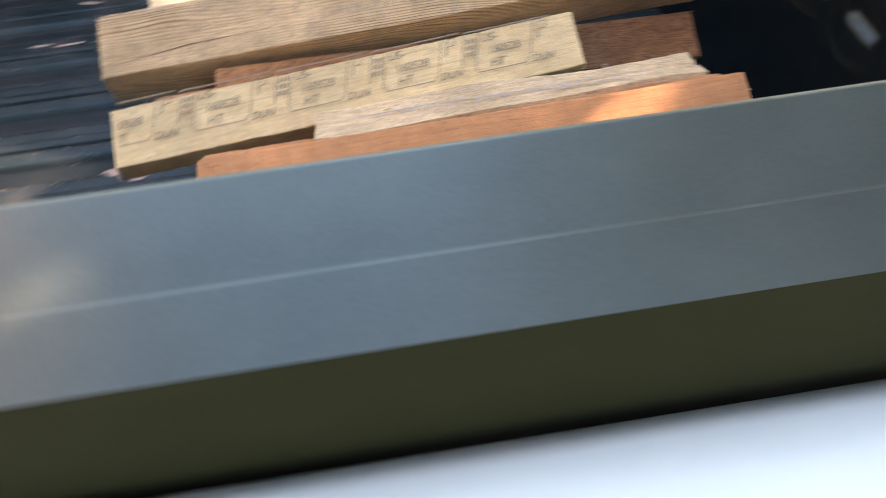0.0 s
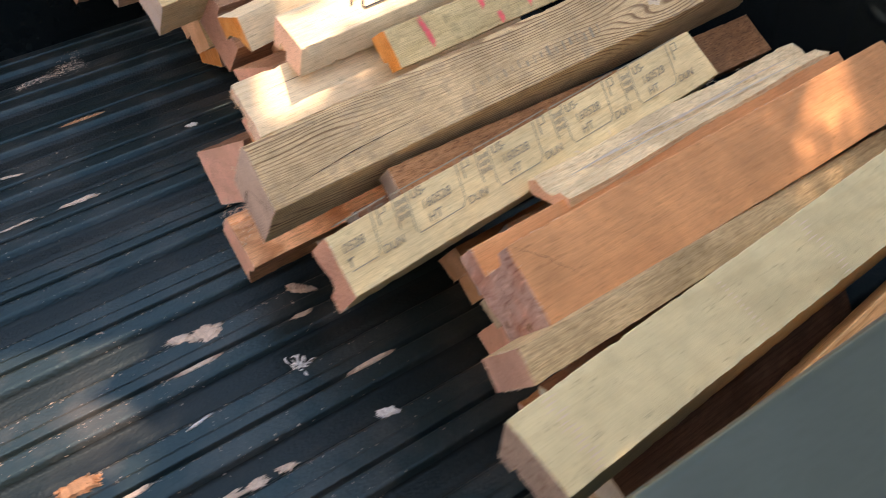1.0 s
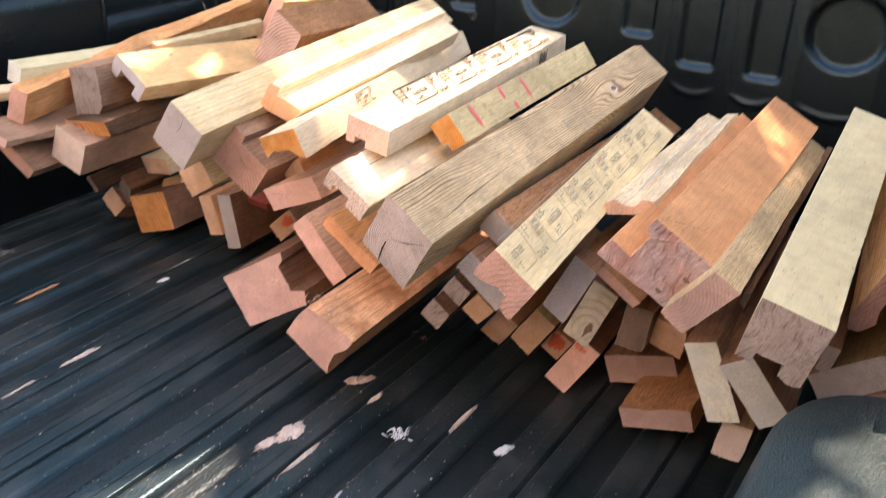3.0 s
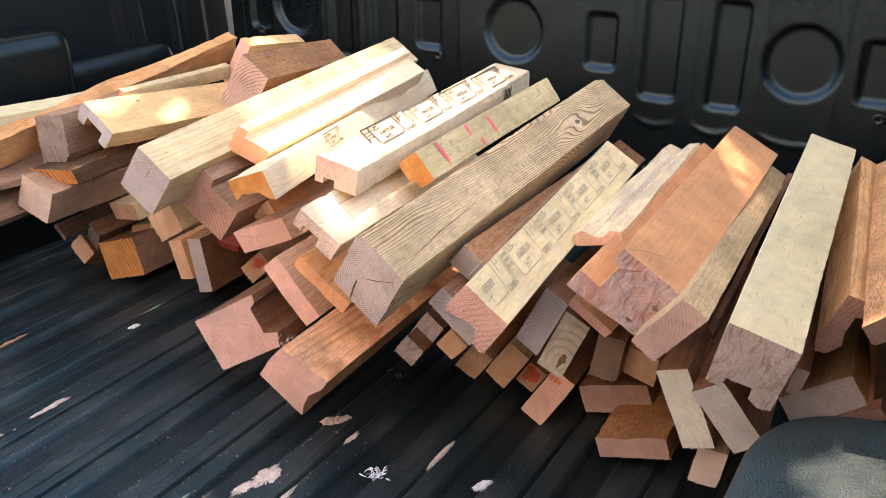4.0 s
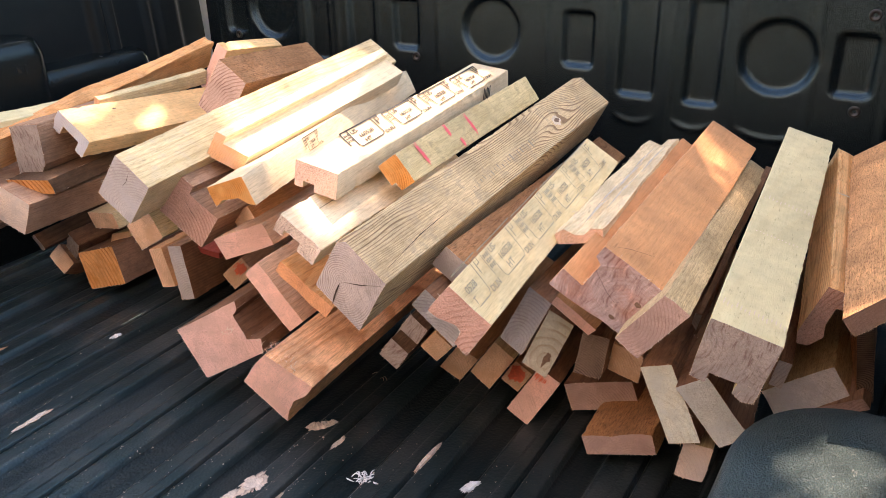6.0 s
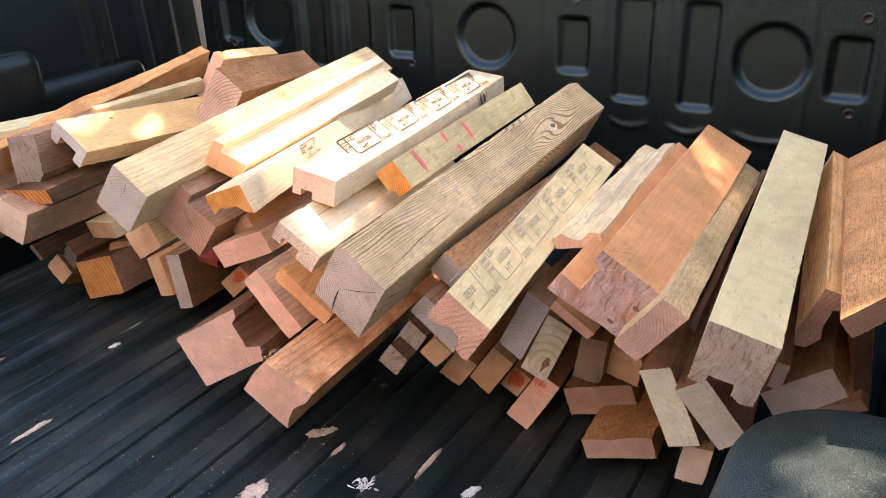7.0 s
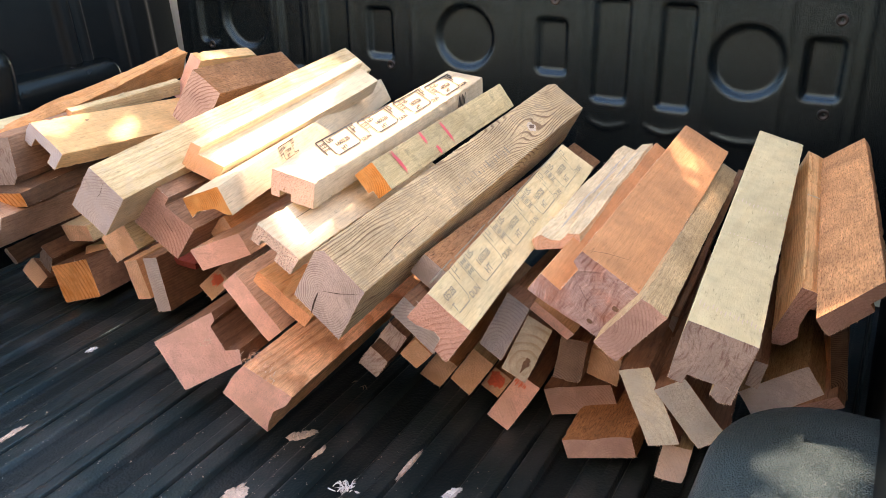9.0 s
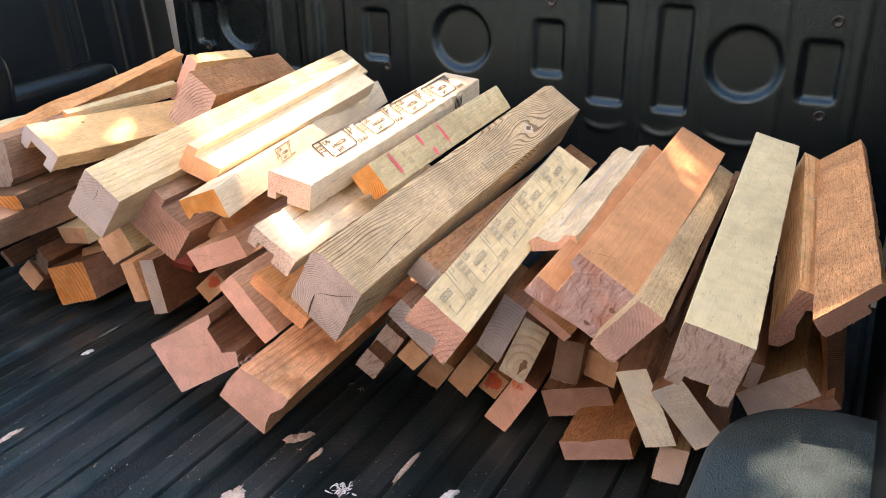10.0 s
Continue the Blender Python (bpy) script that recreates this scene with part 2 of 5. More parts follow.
def plain(name, colour, rough=0.6, metal=0.0, bump=0.0, scale=200.0, vary=0.15, sheen=(1, 1, 1), gloss=0.5):
    mat, ns, ls, bsdf = nodes_of(name)
    tc = ns.new("ShaderNodeTexCoord")
    n = noisen(ns, ls, tc.outputs["Object"], scale, 4.0)
    n2 = noisen(ns, ls, tc.outputs["Object"], scale * 0.06, 4.0)
    r = ramp(ns, [(0.3, tuple(c * (1 - vary) for c in colour)), (0.7, tuple(min(1, c * (1 + vary)) for c in colour))])
    ls.new(mathn(ns, ls, "MULTIPLY_ADD", n, 0.5, mathn(ns, ls, "MULTIPLY", n2, 0.5)), r.inputs[0])
    ls.new(r.outputs[0], bsdf.inputs["Base Color"])
    bsdf.inputs["Roughness"].default_value, bsdf.inputs["Metallic"].default_value = rough, metal
    bsdf.inputs["Specular Tint"].default_value, bsdf.inputs["Specular IOR Level"].default_value = (*sheen, 1), gloss
    if bump:
        b = ns.new("ShaderNodeBump")
        b.inputs["Strength"].default_value, b.inputs["Distance"].default_value = bump, 0.001
        ls.new(n, b.inputs["Height"])
        ls.new(b.outputs[0], bsdf.inputs["Normal"])
    return mat


def liner(name, colour, rough, pebble, depth, dust, gloss=0.4, sky_tint=(0.48, 0.78, 1.0)):
    """Moulded black plastic with a leather grain, thinly dusted."""
    mat, ns, ls, bsdf = nodes_of(name)
    tc = ns.new("ShaderNodeTexCoord")
    p = tc.outputs["Object"]
    warp = ns.new("ShaderNodeTexVoronoi")
    warp.feature = "SMOOTH_F1"
    warp.inputs["Scale"].default_value, warp.inputs["Smoothness"].default_value = pebble, 0.6
    ls.new(p, warp.inputs["Vector"])
    n1 = noisen(ns, ls, p, pebble * 0.7, 3.0)
    h = mathn(ns, ls, "ADD", warp.outputs["Distance"], mathn(ns, ls, "MULTIPLY", n1, 0.8))
    big = noisen(ns, ls, p, 9.0, 5.0, 0.65)
    specks = noisen(ns, ls, p, 420.0, 2.0, 0.7)
    sr = ramp(ns, [(0.66, (0, 0, 0)), (0.76, (1, 1, 1))])
    ls.new(specks, sr.inputs[0])
    dr = ramp(ns, [(0.45, (0, 0, 0)), (0.75, (1, 1, 1))])
    ls.new(big, dr.inputs[0])
    fac = mathn(ns, ls, "MULTIPLY", mathn(ns, ls, "MULTIPLY_ADD", sr.outputs[0], 0.7, 0.11), mathn(ns, ls, "MULTIPLY", dr.outputs[0], dust))
    ls.new(mixn(ns, ls, fac, colour, (0.45, 0.38, 0.345)), bsdf.inputs["Base Color"])
    ls.new(mathn(ns, ls, "MULTIPLY_ADD", big, 0.16, rough - 0.08), bsdf.inputs["Roughness"])
    bsdf.inputs["Specular IOR Level"].default_value = gloss
    # blue put into the reflection's colour in place of mirrored sky
    bsdf.inputs["Specular Tint"].default_value = (*sky_tint, 1)
    b = ns.new("ShaderNodeBump")
    b.inputs["Strength"].default_value, b.inputs["Distance"].default_value = depth, 0.0012
    ls.new(h, b.inputs["Height"])
    ls.new(b.outputs[0], bsdf.inputs["Normal"])
    return mat


W = {
    "pale": wood("pale_pine", (0.68, 0.54, 0.32), (0.52, 0.38, 0.20), 0.0045, 0.25, contrast=0.7, stain=(0.40, 0.34, 0.26), grain=0.93),
    "white": wood("fresh_pine", (0.77, 0.63, 0.43), (0.64, 0.47, 0.28), 0.0055, 0.15, contrast=0.45, grain=0.68),
    "yellow": wood("yellow_pine", (0.74, 0.60, 0.35), (0.66, 0.49, 0.25), 0.005, 0.15, contrast=0.3, saw=0.15, grain=0.68),
    "grey": wood("weathered_pine", (0.62, 0.47, 0.28), (0.24, 0.15, 0.085), 0.0033, 0.25, contrast=1.1, grain=0.98, stain=(0.20, 0.165, 0.13), knot_at=(0.510, -0.002)),
    "olive": wood("greenish_pine", (0.64, 0.52, 0.29), (0.53, 0.41, 0.21), 0.006, 0.25, contrast=0.4, stain=(0.20, 0.16, 0.10)),
    "green": wood("treated_pine", (0.63, 0.55, 0.335), (0.56, 0.46, 0.26), 0.008, 0.12, contrast=0.35, grain=0.2),
    "red": wood("red_fir", (0.60, 0.305, 0.15), (0.50, 0.215, 0.095), 0.005, 0.2, contrast=0.35, saw=0.1, grain=0.53, kerfs=0.8),
    "orange": wood("orange_fir", (0.60, 0.325, 0.17), (0.50, 0.235, 0.11), 0.0030, 0.25, contrast=0.5),
    "brown": wood("brown_fir", (0.31, 0.165, 0.10), (0.19, 0.09, 0.052), 0.005, 0.4, contrast=0.6, stain=(0.09, 0.05, 0.035)),
    "umber": wood("weathered_brown_fir", (0.44, 0.27, 0.18), (0.31, 0.175, 0.11), 0.005, 0.4, contrast=0.5, stain=(0.16, 0.11, 0.085)),
    "dark": wood("dark_stained_fir", (0.17, 0.10, 0.06), (0.10, 0.052, 0.032), 0.005, 0.45, contrast=0.6, stain=(0.05, 0.03, 0.02)),
    "coarse": wood("coarse_sawn_fir", (0.70, 0.375, 0.19), (0.55, 0.265, 0.125), 0.004, 0.35, contrast=0.3, flecks=0.9, stain=(0.22, 0.11, 0.055)),
    "gold": wood("golden_sawn_pine", (0.64, 0.48, 0.285), (0.50, 0.34, 0.18), 0.004, 0.3, contrast=0.35, flecks=0.5, stain=(0.30, 0.20, 0.11)),
    "rust": wood("rusty_sawn_fir", (0.43, 0.22, 0.11), (0.31, 0.14, 0.062), 0.004, 0.4, contrast=0.4, flecks=0.9, stain=(0.12, 0.065, 0.035)),
    "maroon": wood("dark_red_stained_fir", (0.34, 0.075, 0.06), (0.24, 0.045, 0.035), 0.005, 0.3, contrast=0.4),
    "honey": wood("honey_pine", (0.84, 0.53, 0.26), (0.74, 0.40, 0.16), 0.006, 0.15, contrast=0.35, grain=0.68),
    "torn": wood("torn_pine", (0.86, 0.71, 0.47), (0.68, 0.48, 0.28), 0.0035, 0.3, contrast=0.5, flecks=0.5, stain=(0.62, 0.45, 0.29), grain=0.78),
    "streaked": wood("streaked_orange_fir", (0.84, 0.49, 0.285), (0.58, 0.26, 0.12), 0.0045, 0.45, contrast=0.7, flecks=0.3, stain=(0.46, 0.22, 0.13), grain=1.0),
    "banded": wood("banded_orange_pine", (0.90, 0.56, 0.28), (0.66, 0.31, 0.125), 0.0034, 0.2, contrast=0.8, grain=0.78),
    "tangerine": wood("bright_orange_fir", (0.80, 0.42, 0.19), (0.62, 0.25, 0.085), 0.004, 0.3, contrast=0.6, stain=(0.60, 0.34, 0.20), grain=0.98),
    "pinkish": wood("pink_fir", (0.66, 0.42, 0.29), (0.55, 0.31, 0.19), 0.0045, 0.28, contrast=0.6),
}
E_ = {
    "coral": wood("coral_end_grain", (0.86, 0.43, 0.225), (0.73, 0.31, 0.15), 0.004, 0.2, True, contrast=0.4, marks=0.60),
    "amber": wood("amber_end_grain", (0.84, 0.50, 0.29), (0.70, 0.33, 0.16), 0.0035, 0.2, True, contrast=0.8, marks=0.70, cloud=(0.78, 0.48, 0.32)),
    "pink": wood("pink_end_grain", (0.84, 0.54, 0.455), (0.77, 0.45, 0.36), 0.005, 0.2, True, contrast=0.1, marks=0.63, cloud=(0.68, 0.44, 0.35)),
    "ringed": wood("ringed_grey_end_grain", (0.53, 0.46, 0.425), (0.29, 0.235, 0.21), 0.0026, 0.16, True, contrast=0.95, marks=0.70, centre=(0.010, -0.008)),
    "mauve": wood("mauve_end_grain", (0.56, 0.39, 0.34), (0.38, 0.235, 0.195), 0.0036, 0.2, True, contrast=0.65, marks=0.70, cloud=(0.44, 0.30, 0.26)),
    "tan": wood("tan_end_grain", (0.70, 0.48, 0.33), (0.56, 0.33, 0.195), 0.0036, 0.18, True, contrast=0.5, marks=0.70, cloud=(0.58, 0.36, 0.22)),
    "speckled": wood("speckled_pine_end", (0.80, 0.56, 0.44), (0.66, 0.40, 0.28), 0.0042, 0.15, True, contrast=0.6, pits=0.6, centre=(0.012, -0.004)),
    "russet": wood("russet_end_grain", (0.60, 0.38, 0.31), (0.42, 0.22, 0.165), 0.0055, 0.2, True, contrast=0.7, pits=0.5, pith=3.0),
    "pitted": wood("pitted_pine_end", (0.88, 0.74, 0.63), (0.76, 0.54, 0.44), 0.004, 0.15, True, contrast=0.5, pits=1.0, marks=0.84),
    "orange": wood("orange_end_grain", (0.78, 0.37, 0.12), (0.52, 0.17, 0.035), 0.0034, 0.3, True, contrast=0.8, marks=0.70, cloud=(0.80, 0.44, 0.18)),
    "pale": wood("pale_end_grain", (0.78, 0.80, 0.70), (0.67, 0.67, 0.54), 0.008, 0.12, True, contrast=0.6, marks=0.28, cloud=(0.68, 0.73, 0.68)),
    "chalk": wood("chalky_end_grain", (0.80, 0.83, 0.81), (0.70, 0.72, 0.68), 0.006, 0.12, True, contrast=0.4, marks=0.49, cloud=(0.72, 0.77, 0.78)),
    "ash": wood("pale_grey_end_grain", (0.68, 0.655, 0.66), (0.56, 0.52, 0.52), 0.006, 0.16, True, contrast=0.4, marks=0.63, cloud=(0.54, 0.53, 0.55)),
    "knotty": wood("knotty_pale_end", (0.64, 0.63, 0.52), (0.40, 0.30, 0.20), 0.0105, 0.25, True, contrast=0.6, centre=(-0.008, -0.020), cloud=(0.50, 0.44, 0.33)),
    "pinkl": wood("light_pink_end_grain", (0.78, 0.65, 0.55), (0.66, 0.49, 0.38), 0.0045, 0.14, True, contrast=0.5, marks=0.63, cloud=(0.66, 0.56, 0.50)),
    "smooth": wood("smooth_grey_end_grain", (0.51, 0.485, 0.475), (0.36, 0.325, 0.315), 0.0040, 0.14, True, contrast=0.7, marks=0.63, cloud=(0.45, 0.44, 0.455)),
    "grey": wood("grey_end_grain", (0.50, 0.44, 0.41), (0.33, 0.27, 0.245), 0.0034, 0.16, True, contrast=0.7, marks=0.70, cloud=(0.40, 0.37, 0.35)),
    "taupe": wood("taupe_end_grain", (0.43, 0.385, 0.36), (0.31, 0.26, 0.235), 0.005, 0.16, True, contrast=0.4, marks=0.84, cloud=(0.36, 0.325, 0.31), streaks=(0.74, 0.69, 0.67)),
    "striped": wood("striped_end_grain", (0.62, 0.47, 0.42), (0.28, 0.165, 0.145), 0.0055, 0.15, True, contrast=1.1, pith=5.0),
    "flame": wood("flame_end_grain", (0.88, 0.46, 0.20), (0.44, 0.12, 0.02), 0.0085, 0.3, True, contrast=1.0, marks=0.14, centre=(0.16, -0.05), cloud=(0.62, 0.24, 0.05)),
    "maroon": wood("dark_red_end_grain", (0.36, 0.08, 0.065), (0.26, 0.05, 0.04), 0.004, 0.25, True, contrast=0.3),
    "purple": wood("purple_end_grain", (0.41, 0.315, 0.305), (0.31, 0.20, 0.185), 0.0045, 0.25, True, contrast=0.4, marks=0.98, cloud=(0.34, 0.17, 0.125), streaks=(1.6, 1.56, 1.52)),
    "dark": wood("dark_end_grain", (0.26, 0.19, 0.15), (0.08, 0.05, 0.04), 0.003, 0.4, True, contrast=1.1, marks=0.84),
}
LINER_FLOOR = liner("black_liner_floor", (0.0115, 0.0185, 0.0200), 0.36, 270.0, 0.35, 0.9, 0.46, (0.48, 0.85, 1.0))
# grained valleys: base also darkened for the shade between the ribs
LINER_VALLEY_SHADED = liner("black_liner_grain_shaded", (0.0080, 0.0125, 0.0135), 0.42, 270.0, 0.5, 0.3, 0.28, (0.65, 0.87, 1.0))
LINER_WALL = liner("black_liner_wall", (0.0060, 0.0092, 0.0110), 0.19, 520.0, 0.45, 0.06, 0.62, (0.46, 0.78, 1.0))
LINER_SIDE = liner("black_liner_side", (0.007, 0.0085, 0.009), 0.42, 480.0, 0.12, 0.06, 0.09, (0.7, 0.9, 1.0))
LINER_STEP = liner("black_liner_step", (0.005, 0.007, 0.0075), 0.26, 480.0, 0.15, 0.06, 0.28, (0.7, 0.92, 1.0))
# near arch: same black plastic, light put into a much paler base
LINER_WELL_LIT = liner("black_liner_well_lit", (0.042, 0.070, 0.074), 0.36, 560.0, 1.7, 0.8, 0.5, (0.9, 0.95, 1.0))
CAP = plain("grey_rail_cap", (0.044, 0.055, 0.050), 0.29, 0.0, 0.05, 420.0, 0.24, (0.80, 0.98, 0.96), 0.68)
# black lip; the green in its base imitates reflected grass
LIP_GREENED = plain("black_lip_green_reflection", (0.0105, 0.0135, 0.0045), 0.85, 0.0, 0.2, 400.0, 0.15, (1, 1, 1), 0.1)
PAINT = plain("white_body_paint", (0.52, 0.61, 0.62), 0.25, 0.0, 0.0, 60.0, 0.03)
TYRE = plain("black_tyre_rubber", (0.018, 0.018, 0.018), 0.85, 0.0, 0.3, 120.0, 0.2)
STEEL = plain("galvanised_steel", (0.62, 0.64, 0.65), 0.4, 0.6, 0.1, 120.0, 0.1)
SCREW = plain("black_screw", (0.010, 0.011, 0.012), 0.4, 0.0, 0.0, 100.0, 0.2)
INK = plain("black_stamp_ink", (0.022, 0.021, 0.02), 0.8, 0.0, 0.0, 300.0, 0.5)
INK_FADED = plain("faded_stamp_ink", (0.29, 0.25, 0.18), 0.85, 0.0, 0.0, 260.0, 0.45)
PINK = plain("fluorescent_pink_paint", (0.85, 0.16, 0.17), 0.7, 0.0, 0.2, 300.0, 0.15)
KNOT_RIM = plain("brown_knot_rim", (0.62, 0.51, 0.38), 0.75, 0.0, 0.3, 300.0, 0.4)
KNOT = plain("dark_knot", (0.16, 0.095, 0.06), 0.7, 0.0, 0.4, 400.0, 0.5)
CRACK = plain("dark_crack", (0.05, 0.032, 0.022), 0.9, 0.0, 0.0, 200.0, 0.3)
BRUISE = plain("grey_bark_stain", (0.46, 0.40, 0.34), 0.9, 0.0, 0.4, 300.0, 0.35)
RED_STAIN = plain("red_marking_paint", (0.78, 0.17, 0.09), 0.7, 0.0, 0.2, 300.0, 0.3)
CHIP = plain("pale_wood_shaving", (0.60, 0.48, 0.40), 0.85, 0.0, 0.8, 500.0, 0.45)
CHIP_ORANGE = plain("orange_wood_shaving", (0.50, 0.27, 0.15), 0.85, 0.0, 0.8, 500.0, 0.3)
TORN_FIBRE = plain("torn_pink_fibre", (0.72, 0.43, 0.29), 0.9, 0.0, 0.3, 500.0, 0.3)
FRAY = plain("torn_wood_fibre", (0.74, 0.60, 0.47), 0.9, 0.0, 0.3, 500.0, 0.25)
CHIP_WHITE = plain("white_splinter", (0.72, 0.72, 0.72), 0.8, 0.0, 0.8, 600.0, 0.15)
CONCRETE = plain("pale_concrete", (0.46, 0.45, 0.42), 0.9, 0.0, 0.6, 45.0, 0.2)
STUCCO = plain("peach_stucco", (0.80, 0.62, 0.48), 0.9, 0.0, 0.8, 40.0, 0.12)
LEAF = plain("green_leaf", (0.06, 0.10, 0.025), 0.5, 0.0, 0.0, 30.0, 0.3)
BARK = plain("grey_bark", (0.12, 0.09, 0.065), 0.95, 0.0, 1.0, 60.0, 0.4)


# ---- building blocks ----
def part(name, bm, materials, parent=None, label="", smooth=False):
    me = bpy.data.meshes.new(name)
    bm.to_mesh(me)
    bm.free()
    for m in materials if isinstance(materials, (list, tuple)) else [materials]:
        me.materials.append(m)
    if smooth:
        me.shade_smooth()
    ob = new(name, me)
    if parent:
        ob.parent = parent
    if label:
        ob["label"] = label
    return ob


def strip(bm, rows, closed=False, mat=0):
    """Quads between rows of points of the same length."""
    vs = [[bm.verts.new(p) for p in row] for row in rows]
    for a, b in zip(vs, vs[1:]):
        n = len(a)
        for i in range(n if closed else n - 1):
            f = bm.faces.new((a[i], a[(i + 1) % n], b[(i + 1) % n], b[i]))
            f.material_index = mat
    return vs


def slab(x0, x1, y0, y1, z0, z1, bevel=0.0, segs=2):
    bm = bmesh.new()
    bmesh.ops.create_cube(bm, size=1.0)
    for v in bm.verts:
        v.co = Vector((x0 + (v.co.x + 0.5) * (x1 - x0), y0 + (v.co.y + 0.5) * (y1 - y0), z0 + (v.co.z + 0.5) * (z1 - z0)))
    if bevel:
        bmesh.ops.bevel(bm, geom=bm.edges[:], offset=bevel, segments=segs, affect="EDGES", profile=0.5)
    return bm


def ease(t):
    t = min(1.0, max(0.0, t))
    return t * t * (3 - 2 * t)


# ---- the load bed ----
TAIL, NEAR, FAR, FRONT = 0.546, 0.355, 1.893, -1.25
PITCH_Y, GROOVE = 0.1235, 0.5815


def across_rib(y):
    return (y - GROOVE + PITCH_Y / 2) % PITCH_Y - PITCH_Y / 2


def floor_height(y):
    """Broad ribs along the bed, each with a narrow groove and a shallow crease beside it, and flat valleys between."""
    d = across_rib(y)
    side = ease((d - 0.043) / 0.011) if d > 0 else ease((-d - 0.028) / 0.010)
    return 0.004 - 0.011 * side - 0.0075 * (1 - ease(abs(d) / 0.0042)) - 0.0014 * ease((d - 0.018) / 0.003)


ys, y = [], NEAR - 0.05
while y < FAR + 0.02:
    ys.append(y)
    d = across_rib(y)
    y += 0.0012 if abs(d) < 0.006 or 0.016 < d < 0.023 else 0.003
bm = bmesh.new()
strip(bm, [[(x, yy, floor_height(yy)) for yy in ys] for x in (TAIL + 0.01, 0.2, 0.0, -0.2, -0.4, -0.6, -0.8, -1.0, FRONT - 0.01)])
bmesh.ops.recalc_face_normals(bm, faces=bm.faces)
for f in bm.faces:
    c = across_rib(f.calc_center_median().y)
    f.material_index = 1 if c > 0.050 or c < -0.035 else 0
tagged(part("floor", bm, [LINER_FLOOR, LINER_VALLEY_SHADED], smooth=True), "black ribbed plastic liner floor of a pickup bed, dusty", "floor", kind="structure")
bm = slab(FRONT - 0.05, TAIL + 0.04, NEAR - 0.06, FAR + 0.03, -0.06, -0.02)
tagged(part("floor_pan", bm, STEEL), "steel bed floor under the plastic liner", "floor", kind="structure")

# tailgate liner: a panel with pressed-in rounds and slots
ROUNDS = [(0.589, 0.3993, 0.061), (1.1111, 0.4037, 0.061), (1.6539, 0.4037, 0.061)]
SLOTS = []
for cy, z0, z1, hw in ((0.4735, 0.347, 0.4538, 0.0294), (0.9324, 0.3492, 0.4571, 0.0294), (0.8212, 0.3078, 0.4985, 0.0327), (0.7056, 0.3056, 0.4953, 0.0294)):
    SLOTS += [(cy, z0, z1, hw), (2.2354 - cy, z0, z1, hw)]
LIPS = [(0.8212, 0.0392), (0.7165, 0.0371), (0.5879, 0.0545), (1.1111, 0.0545), (1.6561, 0.0545), (1.4163, 0.0392), (1.5199, 0.0371)]
GATE_TOP = 0.548


def gate_depth(y, z):
    """How far the liner is pressed in (positive, away from the load) or stands proud (negative)."""
    d = 0.0
    for cy, cz, r in ROUNDS:
        q = math.hypot(y - cy, z - cz)
        if q < r + 0.02:
            d = max(d, 0.013 * (1 - ease((q - r + 0.010) / 0.014)))
    for cy, z0, z1, hw in SLOTS:
        if abs(y - cy) < hw + 0.02:
            zc = min(max(z, z0 + 0.012), z1 - 0.02)
            yc = min(max(y, cy - hw + 0.012), cy + hw - 0.012)
            q = math.hypot(y - yc, z - zc)
            d = max(d, 0.011 * (1 - ease((q - 0.004) / 0.012)))
    for cy, hw in LIPS:
        if abs(y - cy) < hw:
            zc = 0.2620 + 0.013 * ((y - cy) / hw) ** 2
            d -= 0.004 * max(0.0, 1 - abs(z - zc) / 0.008) * (1 - ((y - cy) / hw) ** 4)
    # upright flutes between the pressings, and a slight outward roll at the foot
    for cy in (0.419, 0.5334, 0.6533, 0.7623, 0.8768, 0.9967, 1.2256, 1.3727, 1.4763, 1.5798, 1.7215, 1.8196):
        d -= 0.0022 * max(0.0, 1 - abs(y - cy) / 0.010) * ease((z - 0.05) / 0.1)
    return d


bm = bmesh.new()
gy = [0.3329 + i * 0.0042 for i in range(int((1.8567 - 0.3329) / 0.0042) + 1)]
gz = [0.0, 0.05, 0.10, 0.15, 0.18, 0.20] + [0.215 + i * 0.0042 for i in range(78)]
strip(bm, [[(TAIL + gate_depth(yy, zz), yy, zz) for yy in gy] for zz in gz])
strip(bm, [[(TAIL, gy[0], gz[-1]), (TAIL, gy[-1], gz[-1])], [(TAIL + 0.006, gy[0], GATE_TOP), (TAIL + 0.006, gy[-1], GATE_TOP)],
                 [(TAIL + 0.045, gy[0], GATE_TOP), (TAIL + 0.045, gy[-1], GATE_TOP)], [(TAIL + 0.045, gy[0], 0), (TAIL + 0.045, gy[-1], 0)]])
for s in (gy[0], gy[-1]):
    bm.faces.new([bm.verts.new(p) for p in ((TAIL, s, 0), (TAIL + 0.045, s, 0), (TAIL + 0.045, s, GATE_TOP), (TAIL, s, GATE_TOP))])
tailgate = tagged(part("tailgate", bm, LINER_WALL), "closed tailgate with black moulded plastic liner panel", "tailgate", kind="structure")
for p in tailgate.data.polygons:
    p.use_smooth = True
bm = slab(TAIL + 0.047, TAIL + 0.085, 0.335, 1.852, -0.03, GATE_TOP + 0.005, 0.008)
part("gate_panel", bm, PAINT, tailgate, "white painted outer tailgate panel")
